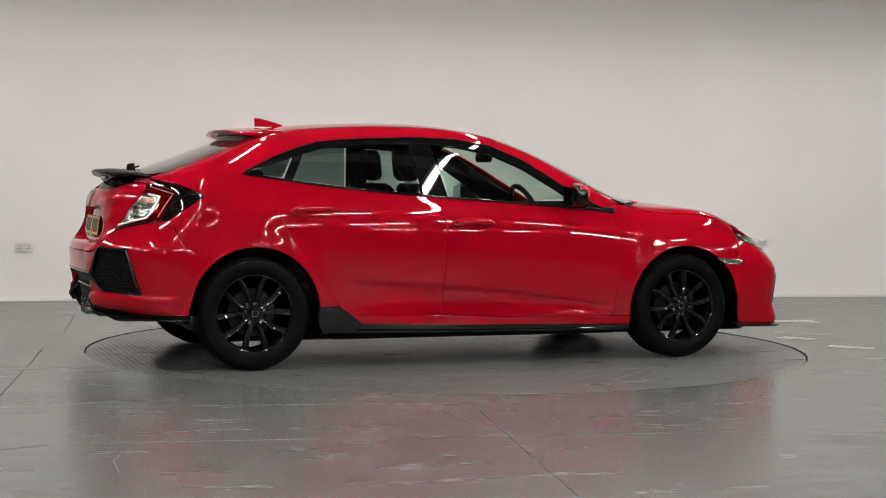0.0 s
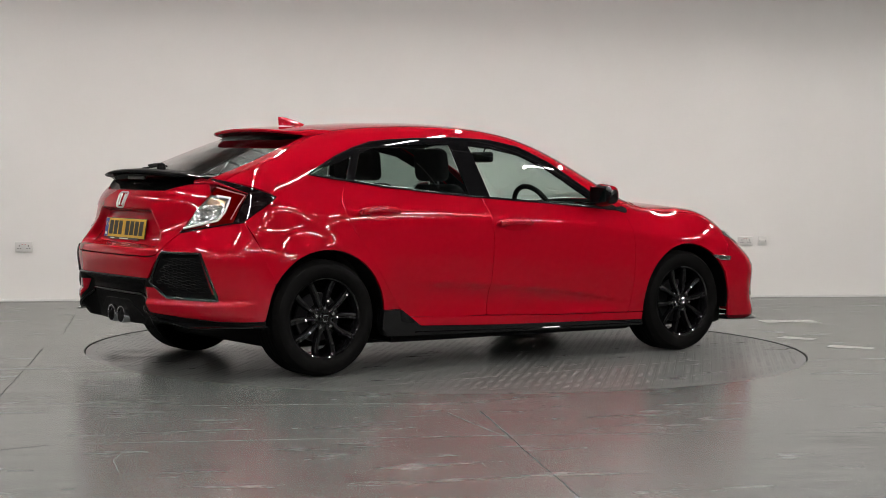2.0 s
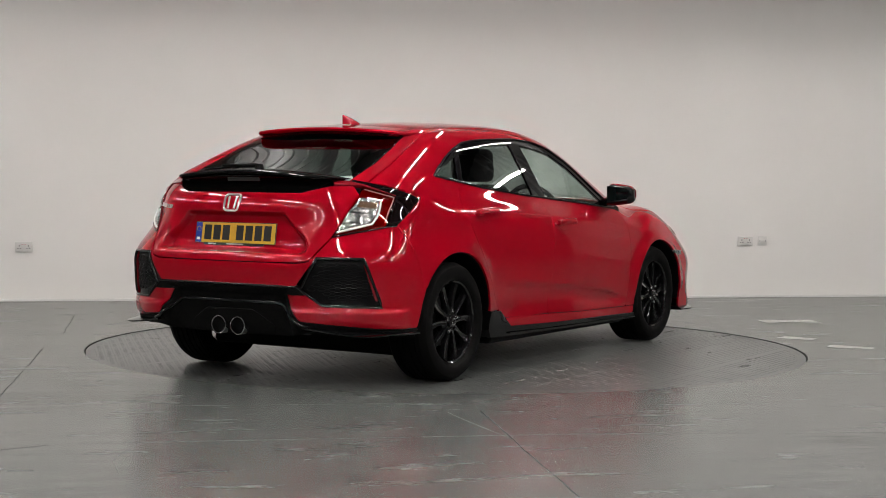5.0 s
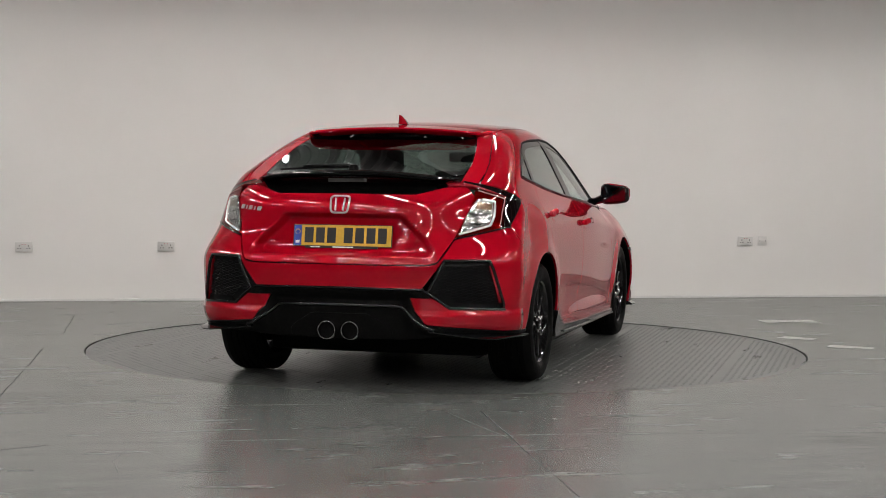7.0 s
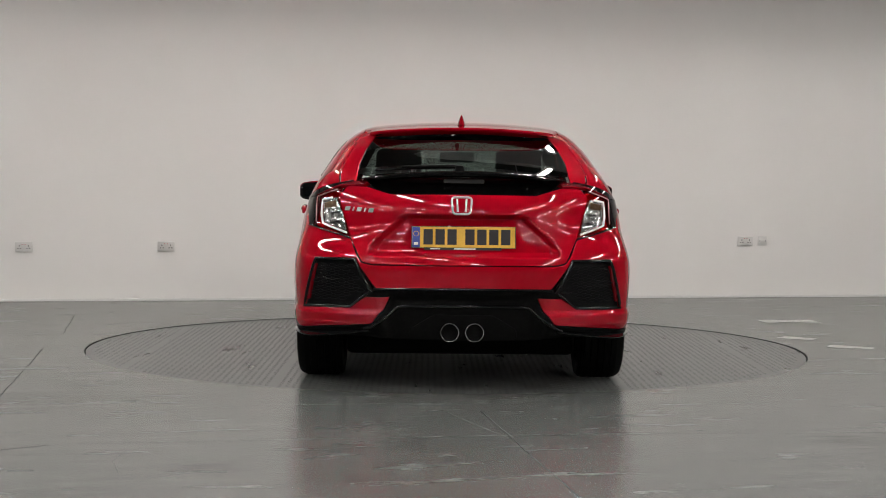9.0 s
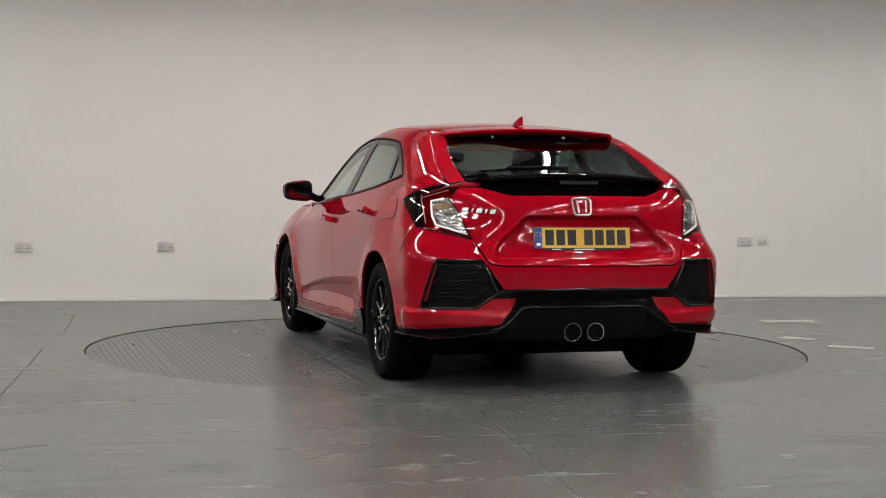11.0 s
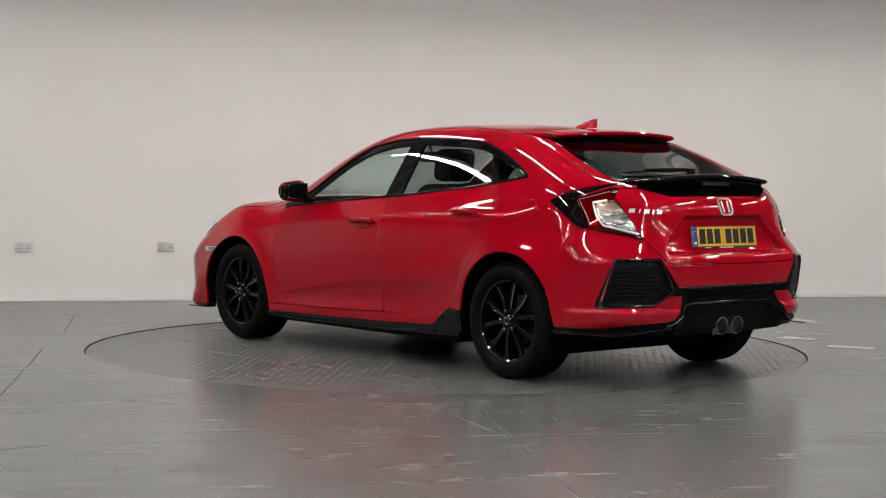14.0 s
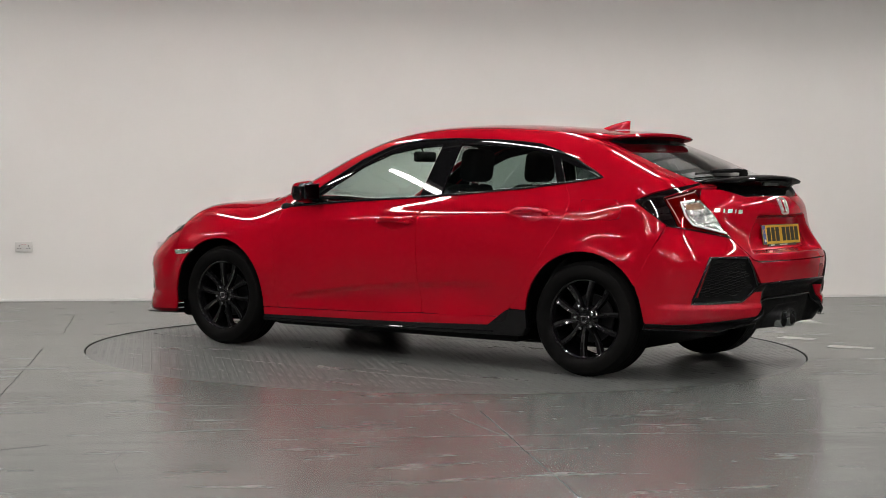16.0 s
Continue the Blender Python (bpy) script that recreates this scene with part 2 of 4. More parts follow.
NOSE = Spl((.1, 3.49), (.2, 3.55), (.35, 3.57), (.5, 3.59), (.6, 3.59), (.68, 3.535), (.75, 3.45), (.85, 3.30))
NOSE_BOW = Spl((0, 0), (.3, .015), (.5, .05), (.65, .10), (.75, .15), (.85, .23), (.9, .3))


def half_width(x, z):
    d = z - SHOULDER(x)
    rise = (np.sqrt(d * d + .004) + d) / 2
    w = HALF(x) - TURN(d) - .075 * rise * step01((x - 1.2) / 1.3) - .035 * rise * step01((.8 - x) / 1.0)
    for cx, cz, r in ((0, .322, .372), (2.697, .322, .365)):
        q = np.hypot(x - cx, z - cz)
        w = w + .014 * np.exp(-((q - r) / .07) ** 2) * step01((z - .25) / .15)
    w = w - .034 * np.exp(-((z - .83) / .13) ** 2) * step01((.1 - x) / .35)
    w = w + .014 * step01((.435 - z) / .03) * step01((-.42 - x) / .12) - .02 * step01((.345 - z) / .05) * step01((-.42 - x) / .12)
    w = w + .0022 * np.exp(-((d + .018) / .030) ** 2) * step01((x + .1) / .5) * step01((3.0 - x) / .5)
    line = CREASE(x)
    s = np.clip((line - z) / (line - .285), 0, 1)
    w = w - .014 * np.sin(np.pi * s ** .8) * step01(s / .22) * step01((x - .42) / .35) * step01((2.24 - x) / .3)
    return w


def tail_x(y, z):
    a = np.abs(y)
    x = TAIL(z) + TAIL_BOW(a) * (1 + .75 * step01((z - .66) / .35))
    recess = step01((.30 + .16 * step01((.92 - z) / .2) - a + .035) / .06) * step01((z - .695) / .024) * step01((.912 - z) / .022)
    x = x + (.044 + .022 * step01((.83 - z) / .09)) * recess - .022 * step01((.44 - z) / .03) * step01((a - .36) / .1) + .03 * step01((.36 - z) / .06) * step01((a - .36) / .1) + .05 * step01((.43 - a) / .09) * step01((.535 - z) / .04)
    return x


def skin(p):
    x, y, z = p[..., 0], p[..., 1], p[..., 2]
    a = np.abs(y)
    side = a - half_width(x, z)
    top = (z - (SPINE(x) - CROWN(x) * a * a)) * .85
    rear = (tail_x(y, z) - x) * .9
    front = (x - (NOSE(z) - NOSE_BOW(a) * (1 + .5 * step01((z - .5) / .2) - .22 * step01((.34 - z) / .12)))) * .9
    f = smax(side, top, .11)
    f = smax(f, rear, .07)
    f = smax(f, front, .10)
    return f


def cast(o, d, far=2.6, n=90):
    """Where rays from inside leave the skin."""
    o, d = np.broadcast_arrays(np.asarray(o, float), np.asarray(d, float))
    ts = np.linspace(0, far, n)
    f = skin(o[..., None, :] + d[..., None, :] * ts[:, None])
    inside = f < 0
    last = n - 1 - np.argmax(inside[..., ::-1], axis=-1)
    last = np.where(inside.any(-1), np.minimum(last, n - 2), 0)
    lo, hi = ts[last], ts[last + 1]
    for _ in range(26):
        m = (lo + hi) / 2
        inn = skin(o + d * m[..., None]) < 0
        lo, hi = np.where(inn, m, lo), np.where(inn, hi, m)
    return o + d * ((lo + hi) / 2)[..., None]


def normal(p):
    e = 1.5e-3
    n = np.stack([skin(p + np.eye(3)[k] * e) - skin(p - np.eye(3)[k] * e) for k in range(3)], -1)
    return n / np.linalg.norm(n, axis=-1, keepdims=True)


AXIS = .62
PIVOT = .05


def to_skin(kind, a, b):
    """From two numbers to the skin. side: x, z; rear: y, z; top: x, y; round: x and degrees from the left side upwards; wrap: degrees from the back to the left and z."""
    a, b = np.asarray(a, float), np.asarray(b, float)
    o, z = np.zeros_like(a), np.zeros_like(a)
    if kind == "side":
        return cast(np.stack([a, o, b], -1), np.array([0, 1., 0]), 1.2)
    if kind == "rear":
        return cast(np.stack([o + PIVOT, a, b], -1), np.array([-1., 0, 0]), 1.3)
    if kind == "front":
        return cast(np.stack([o + 2.6, a, b], -1), np.array([1., 0, 0]), 1.3)
    if kind == "top":
        return cast(np.stack([a, b, o + .5], -1), np.array([0, 0, 1.]), 1.2)
    if kind == "round":
        t = np.radians(b)
        return cast(np.stack([a, o, o + AXIS], -1), np.stack([o, np.cos(t), np.sin(t)], -1), 1.3)
    if kind == "wrap":
        t = np.radians(a)
        return cast(np.stack([o + PIVOT, o, b], -1), np.stack([-np.cos(t), np.sin(t), o], -1), 1.6)
    if kind == "nosewrap":
        t = np.radians(a)
        return cast(np.stack([o + 2.6, o, b], -1), np.stack([np.cos(t), np.sin(t), o], -1), 1.6)


def from_skin(kind, p):
    p = np.asarray(p, float)
    x, y, z = p[..., 0], p[..., 1], p[..., 2]
    if kind == "side":
        return x, z
    if kind in ("rear", "front"):
        return y, z
    if kind == "top":
        return x, y
    if kind == "round":
        return x, np.degrees(np.arctan2(z - AXIS, y))
    if kind == "wrap":
        return np.degrees(np.arctan2(y, PIVOT - x)), z
    return np.degrees(np.arctan2(y, x - 2.6)), z
# ---- the room ----
WALL_AT, WALL_TURN = 4.06, 12.18     # the back wall: where it crosses the axis, and its turn in degrees
ROOM = pose(0, 0, 0, 0, 0, WALL_TURN)
BACK = WALL_AT * math.cos(radians(WALL_TURN))     # the room's own space: x along the wall, y towards it

FLOOR = mat("worn grey floor paint", (.16, .165, .16), .3)
WALL = mat("white painted wall", (.78, .77, .745), .8)
varied(WALL, .9, (.76, .748, .722), (.80, .79, .765), (.75, .85), .0006, 160)
DIM = mat("dark grey wall sheet", (.10, .10, .10), .7)
varied(DIM, .8, (.035, .035, .035), (.06, .06, .059))
CEIL = mat("dark ceiling sheet", (.10, .10, .10), .8)
varied(CEIL, .7, (.03, .03, .03), (.055, .055, .055))
TREAD = mat("painted tread plate", (.15, .155, .15), .38, spec=.42)


def scale_of(m, fac, k):
    n = node(m, "ShaderNodeMath")
    n.operation = "MULTIPLY"
    link(m, fac, n.inputs[0])
    n.inputs[1].default_value = k
    return n.outputs[0]


def floor_look(m, low, high, pale, gloss=(.22, .30), marks=()):
    b = m.node_tree.nodes["Principled BSDF"]
    plain = where = node(m, "ShaderNodeTexCoord").outputs["Object"]
    flow = node(m, "ShaderNodeMapping", Scale=(.30, 1.5, 1))
    link(m, where, flow.inputs["Vector"])
    where = flow.outputs[0]
    big, mid, fine = noise_of(m, .8, 7, .62, where), noise_of(m, 4.2, 7, .72, where), noise_of(m, 60, 3, .6, where)
    mix = node(m, "ShaderNodeMix")
    mix.data_type = "RGBA"
    mix.blend_type = "MULTIPLY"
    mix.inputs[0].default_value = .8
    link(m, ramp(m, big, (.3, low), (.7, high)), mix.inputs[6])
    link(m, ramp(m, mid, (.30, (.82, .82, .82)), (.70, (1.10, 1.10, 1.10))), mix.inputs[7])
    drag = node(m, "ShaderNodeMapping", Scale=(.35, 5.0, 1))
    link(m, where, drag.inputs["Vector"])
    scratch = node(m, "ShaderNodeMix")
    scratch.data_type = "RGBA"
    scratch.blend_type = "MULTIPLY"
    scratch.inputs[0].default_value = 1.0
    link(m, mix.outputs[2], scratch.inputs[6])
    link(m, ramp(m, noise_of(m, 4.0, 6, .75, drag.outputs[0]), (.36, (.93, .93, .93)), (.62, (1.06, 1.06, 1.06))), scratch.inputs[7])
    mix = scratch
    stain = node(m, "ShaderNodeMix")
    stain.data_type = "RGBA"
    link(m, ramp(m, noise_of(m, 1.1, 6, .7, where), (.52, (0, 0, 0)), (.80, (.35, .35, .35))), stain.inputs[0])
    link(m, mix.outputs[2], stain.inputs[6])
    stain.inputs[7].default_value = (*pale, 1)
    dirt = node(m, "ShaderNodeMix")
    dirt.data_type = "RGBA"
    dirt.blend_type = "MULTIPLY"
    link(m, ramp(m, noise_of(m, 1.6, 8, .7, where), (.56, (0, 0, 0)), (.66, (.75, .75, .75))), dirt.inputs[0])
    link(m, stain.outputs[2], dirt.inputs[6])
    dirt.inputs[7].default_value = (.70, .69, .66, 1)
    shade, shine = dirt.outputs[2], None
    # old spills and scuffs with ragged outlines
    rag = noise_of(m, 5.0, 6, .7, plain)
    for x, y, rx, ry, turn, tone in marks:
        at = node(m, "ShaderNodeMapping", Location=(x, y, 0), Rotation=(0, 0, radians(turn)), Scale=(rx, ry, 1))
        at.vector_type = "TEXTURE"
        link(m, plain, at.inputs["Vector"])
        far = node(m, "ShaderNodeVectorMath")
        far.operation = "LENGTH"
        link(m, at.outputs[0], far.inputs[0])
        edge = node(m, "ShaderNodeMath")
        edge.operation = "MULTIPLY_ADD"
        link(m, rag, edge.inputs[0])
        edge.inputs[1].default_value = 2.6
        link(m, far.outputs["Value"], edge.inputs[2])
        spill = node(m, "ShaderNodeMix")
        spill.data_type = "RGBA"
        spill.blend_type = "MULTIPLY"
        spot = ramp(m, scale_of(m, edge.outputs[0], .4), (.58, (1, 1, 1)), (.86, (0, 0, 0)))
        link(m, spot, spill.inputs[0])
        dull = node(m, "ShaderNodeMath")
        dull.operation = "MULTIPLY_ADD"
        link(m, spot, dull.inputs[0])
        dull.inputs[1].default_value, dull.inputs[2].default_value = (tone - 1) * 2.2, 1.0
        keep = node(m, "ShaderNodeMath")
        keep.operation = "MULTIPLY"
        keep.inputs[0].default_value = .5
        if shine:
            link(m, shine, keep.inputs[0])
        link(m, dull.outputs[0], keep.inputs[1])
        shine = keep.outputs[0]
        link(m, shade, spill.inputs[6])
        spill.inputs[7].default_value = (tone, tone, tone, 1)
        shade = spill.outputs[2]
    link(m, shade, b.inputs["Base Color"])
    if shine:
        link(m, shine, b.inputs["Specular IOR Level"])
    link(m, ramp(m, mid, (.2, (gloss[0],) * 3), (.8, (gloss[1],) * 3)), b.inputs["Roughness"])
    bump(m, fine, .25, .0006)


floor_look(FLOOR, (.072, .081, .077), (.132, .140, .132), (.20, .205, .195), marks=((-1.82, -4.13, 0.24, 0.16, -12, 0.72), (0.92, -3.88, 0.26, 0.22, -12, 0.74), (0.66, -4.35, 0.3, 0.12, -12, 0.85), (-1.31, -4.46, 0.4, 0.12, -12, 0.86), (-2.52, -2.03, 0.5, 0.2, -12, 0.9), (0.36, -3.18, 0.5, 0.2, -12, 0.92)))
floor_look(TREAD, (.082, .091, .086), (.134, .141, .136), (.17, .175, .17), (.25, .33))

# lozenges a little paler than the deck, so that the pattern shows
LOZENGE = mat("paler tread lozenges", (.2, .2, .195), .36)
varied(LOZENGE, 1.4, (.09, .096, .091), (.17, .174, .168), (.3, .42))


def slab(name, lo, hi, material, label, kind="structure"):
    ob = part(name, box_bm(lo, hi), material, None)
    ob.matrix_basis = ROOM
    return tagged(ob, label, name.split("_")[0], kind=kind)


R_TABLE = 2.293
XL, XR, YF, TOP = -13.0, 13.0, -30.0, 5.0


def build_floor():
    """One sheet with a round hole for the turntable, and its pit below."""
    bm = bmesh.new()
    n = 128
    r = R_TABLE + .003
    ring = [bm.verts.new((r * math.cos(k * math.tau / n), r * math.sin(k * math.tau / n), 0)) for k in range(n)]
    out = []
    for k in range(n):
        c, s = math.cos(k * math.tau / n), math.sin(k * math.tau / n)
        q = min(abs(XR / c) if c else 1e9, (BACK if s > 0 else -YF) / abs(s) if s else 1e9)
        out.append(bm.verts.new((c * q, s * q, 0)))
    low = [bm.verts.new((v.co.x, v.co.y, -.06)) for v in ring]
    for k in range(n):
        j = (k + 1) % n
        bm.faces.new((ring[k], out[k], out[j], ring[j]))
        bm.faces.new((low[k], ring[k], ring[j], low[j]))
    bm.faces.new(low)
    ob = part("floor", bm, FLOOR, None)
    ob.matrix_basis = ROOM
    tagged(ob, "worn grey painted concrete floor with faint joints", "floor", kind="structure")
    return ob


build_floor()
slab("wall_north", (XL - .2, BACK, 0), (XR + .2, BACK + .2, TOP), WALL, "plain white painted wall behind the turntable")
# unseen walls, dark in colour so that the car mirrors a dim hall
slab("wall_west", (XL - .2, YF, 0), (XL, BACK, TOP), DIM, "unseen dark grey side wall of the hall")
slab("wall_east", (XR, YF, 0), (XR + .2, BACK, TOP), DIM, "unseen dark grey side wall of the hall")
slab("wall_south", (XL - .2, YF - .2, 0), (XR + .2, YF, TOP), DIM, "unseen dark grey end wall of the hall")
SHEET = mat("grey profiled sheet", (.16, .16, .16), .5)
varied(SHEET, 1.5, (.12, .12, .12), (.19, .19, .185))


# Downstand out of view, added to shade the top of the wall.
def build_downstand():
    """A box with upright ribs of profiled sheet on the side that faces the hall."""
    bm = box_bm((XL, BACK - 1.05, 3.05), (XR, BACK - .90, TOP))
    for k in range(130):
        x = XL + .1 + .2 * k
        ring = [bm.verts.new((x + a, BACK - 1.05 - b, z)) for z in (3.06, TOP - .01) for a, b in ((-.05, -.002), (-.03, .035), (.03, .035), (.05, -.002))]
        for i in range(3):
            bm.faces.new((ring[i], ring[i + 1], ring[i + 5], ring[i + 4]))
        bm.faces.new(ring[3::-1])
        bm.faces.new(ring[4:])
    ob = part("shade_beam_north", bm, SHEET, None)
    ob.matrix_basis = ROOM
    tagged(ob, "unseen downstand of grey profiled sheet that shades the wall's top", "beam", kind="structure")


build_downstand()
slab("ceiling", (XL - .2, YF - .2, TOP), (XR + .2, BACK + .2, TOP + .2), CEIL, "dark grey sheet ceiling of the hall")

BEAM = mat("grey painted steel", (.30, .30, .30), .5)
varied(BEAM, 2, (.24, .24, .24), (.34, .34, .33))
for k in range(9):
    bm = box_bm((XL, BACK - 1.9 - 1.8 * k, TOP - .34), (XR, BACK - 1.8 - 1.8 * k, TOP - .30), 0)
    for lo, hi in (((XL, BACK - 1.857 - 1.8 * k, TOP - .30), (XR, BACK - 1.843 - 1.8 * k, TOP - .002)),):
        extra = box_bm(lo, hi)
        me = bpy.data.meshes.new("web")
        extra.to_mesh(me)
        extra.free()
        bm.from_mesh(me)
        bpy.data.meshes.remove(me)
    ob = part("roof_beam", bm, BEAM, None)
    ob.matrix_basis = ROOM
    tagged(ob, "grey painted steel beam under the dark ceiling", "roof beam", "roof beams", kind="structure")

GLOW = mat("lamp diffuser", (.9, .9, .88), .5, emit=WARM[:3], glow=LAMP)
WHITE = mat("white enamel", (.7, .7, .68), .4)


def batten():
    e = thing("strip_light")
    b = part("housing", box_bm((-.75, -.05, .0), (.75, .05, .05), .008), WHITE, e)
    part("diffuser", box_bm((-.74, -.026, -.030), (.74, .026, -.001), .010), GLOW, e, "glowing white diffuser")
    part("hanger", box_bm((-.5, -.006, .05), (-.488, .006, TOP - 3.9)), STEEL, e)
    part("hanger", box_bm((.488, -.006, .05), (.5, .006, TOP - 3.9)), STEEL, e)
    return tagged(e, "white suspended fluorescent strip light, lit", "strip light", "strip lights in the hall")


lamp = batten()
lamp_at = [(x, BACK - 2.0 - 2.4 * k, 3.9, 0, 0, 90) for k in range(8) for x in (-6.4, -3.9, -1.4, 1.4, 3.9, 6.4)]
lamp.matrix_basis = ROOM @ pose(*lamp_at[0])
for p in lamp_at[1:]:
    copy_thing(lamp, ROOM @ pose(*p))


def build_turntable():
    e = thing("turntable")
    n = 128
    bm = bmesh.new()
    prof = [(R_TABLE - .009, -.04), (R_TABLE - .009, -.002), (R_TABLE - .012, 0)]
    bm = spin_bm(prof, n, "z")
    top = [v for v in bm.verts if abs(v.co.z) < 1e-6]
    top.sort(key=lambda v: math.atan2(v.co.y, v.co.x))
    bm.faces.new(top)
    part("deck", bm, TREAD, e)
    return tagged(e, "round grey painted steel tread plate turntable set flush in the floor", "turntable")


turntable = build_turntable()
# ---- the car ----
car = thing("hatchback_car")
tagged(car, "glossy red five-door hatchback with black wheels and trim", "car")


def arc(cx, cz, r, a0, a1, n=18, view="side"):
    return [(view, cx + r * math.cos(radians(a0 + (a1 - a0) * i / n)), cz + r * math.sin(radians(a0 + (a1 - a0) * i / n))) for i in range(n + 1)]


DLO_TOP = [(-.053, 1.109), (.02, 1.148), (.147, 1.209), (.281, 1.260), (.412, 1.297), (.55, 1.312), (.72, 1.323), (1.04, 1.334), (1.28, 1.327), (1.50, 1.29),
           (1.70, 1.205), (1.862, 1.105), (1.995, 1.02), (2.10, .962), (2.221, .904)]
DLO_LOW = [(2.0, .922), (1.62, .951), (1.35, .968), (1.10, .986), (.85, 1.004), (.60, 1.028), (.42, 1.044), (.185, 1.076), (.06, 1.092)]
REAR_CUT = [(.185, 1.076), (.137, 1.011), (.119, .957), (.128, .905), (.152, .846), (.195, .775), (.247, .703), (.315, .602), (.382, .502), (.435, .425), (.489, .360), (.525, .325), (.575, .306)]
B_CUT = [(1.103, .986), (1.133, .896), (1.142, .80), (1.140, .70), (1.130, .516), (1.103, .296)]
FRONT_CUT = [(2.221, .904), (2.250, .85), (2.263, .78), (2.265, .676), (2.255, .469), (2.240, .36), (2.221, .268)]
SCREEN_EDGE = [("top", 2.34, .715), ("top", 2.15, .665), ("top", 1.95, .625), ("top", 1.75, .59), ("top", 1.58, .565)]
ROOF_EDGE = [("top", 1.40, .555), ("top", 1.0, .555), ("top", .6, .553), ("top", .3, .55)]
HATCH_EDGE = [("top", .156, .55), ("top", -.08, .606), ("top", -.25, .638), ("top", -.38, .65)]
LAMP_TOP = [("wrap", *[float(q[0]) for q in from_skin("wrap", np.array([p]))]) for p in ((-.506, .650, 1.068), (-.41, .739, 1.045))]


def build_panels(side):
    panel("front_door", "side", FRONT_CUT + [(1.54, .278)] + B_CUT[::-1] + [(1.35, .968), (1.62, .951), (2.0, .922)], PAINT, car, side=side, step=.015, gap=.003)
    panel("rear_door", "side", B_CUT + [(.832, .295)] + REAR_CUT[::-1] + [(.42, 1.044), (.60, 1.028), (.85, 1.004)], PAINT, car, side=side, step=.015, gap=.003)
    panel("sill", "side", [(.385, .353), (.50, .345), (.575, .303), (1.103, .292), (1.54, .275), (2.221, .265), (2.345, .265), (2.335, .20), (1.2, .205), (.60, .215), (.42, .25)], PAINT, car, side=side)
    panel("front_fender", "side", FRONT_CUT + [(2.342, .268)] + arc(2.712, .322, .372, 188, 28)[0:] + [(3.085, .62), (3.10, .74), ("top", 3.1, .74), ("top", 2.9, .745), ("top", 2.6, .745), ("top", 2.45, .722), ("top", 2.36, .716), (2.275, .948)],
          PAINT, car, kind="round", side=side)
    panel("rear_quarter", "side", [(.383, .353), (.489, .356)] + REAR_CUT[-3:0:-1] + [(.185, 1.076), (.06, 1.092)] + DLO_TOP + [(2.27, .95)] + SCREEN_EDGE + ROOF_EDGE + HATCH_EDGE + LAMP_TOP +
          [(-.275, .983), (-.36, .925), (-.404, .896), (-.47, .85), (-.40, .70), (-.325, .513)] + arc(0, .322, .378, 148, 5)[1:], PAINT, car, kind="round", side=side, gap=.0016, step=.026)
    panel("front_window", "side", inset([(1.17, .985)] + [(1.35, .97), (1.62, .953), (2.0, .924)] + [(2.09, .966), (1.995, 1.02), (1.862, 1.105), (1.70, 1.205), (1.50, 1.29), (1.28, 1.322), (1.10, 1.328)], .012), GLASS_F, car, side=side, out=-.006, deep=.004)
    panel("rear_window", "side", inset([(.22, 1.075), (.42, 1.048), (.60, 1.032), (.85, 1.008), (1.02, .995), (.97, 1.325), (.72, 1.318), (.55, 1.307), (.42, 1.294), (.33, 1.272)], .012), GLASS_R, car, side=side, out=-.006, deep=.004)
    panel("quarter_window", "side", inset([(-.04, 1.11), (.06, 1.096), (.185, 1.080), (.27, 1.247), (.147, 1.205), (.02, 1.146)], .012), GLASS_H, car, side=side, out=-.006, deep=.004)
    top = [p for p in DLO_TOP if p[0] > -.02]
    low = [(x + .012 * (x < .5) - .016 * (x > 1.35), z - .030 - .012 * (x > 1.2)) for x, z in top[1:-1]]
    panel("door_frame", "side", top[:-1] + [(2.10, .945)] + low[::-1], GLOSS, car, side=side, out=-.003, gap=.0, corner=.003, step=.025)
    panel("window_pillar", "side", [(1.02, .993), (1.17, .983), (1.10, 1.33), (.97, 1.328)], GLOSS, car, side=side, out=-.002, gap=.001)
    panel("window_pillar", "side", [(.185, 1.078), (.235, 1.072), (.34, 1.277), (.275, 1.253)], GLOSS, car, side=side, out=-.002, gap=.001)


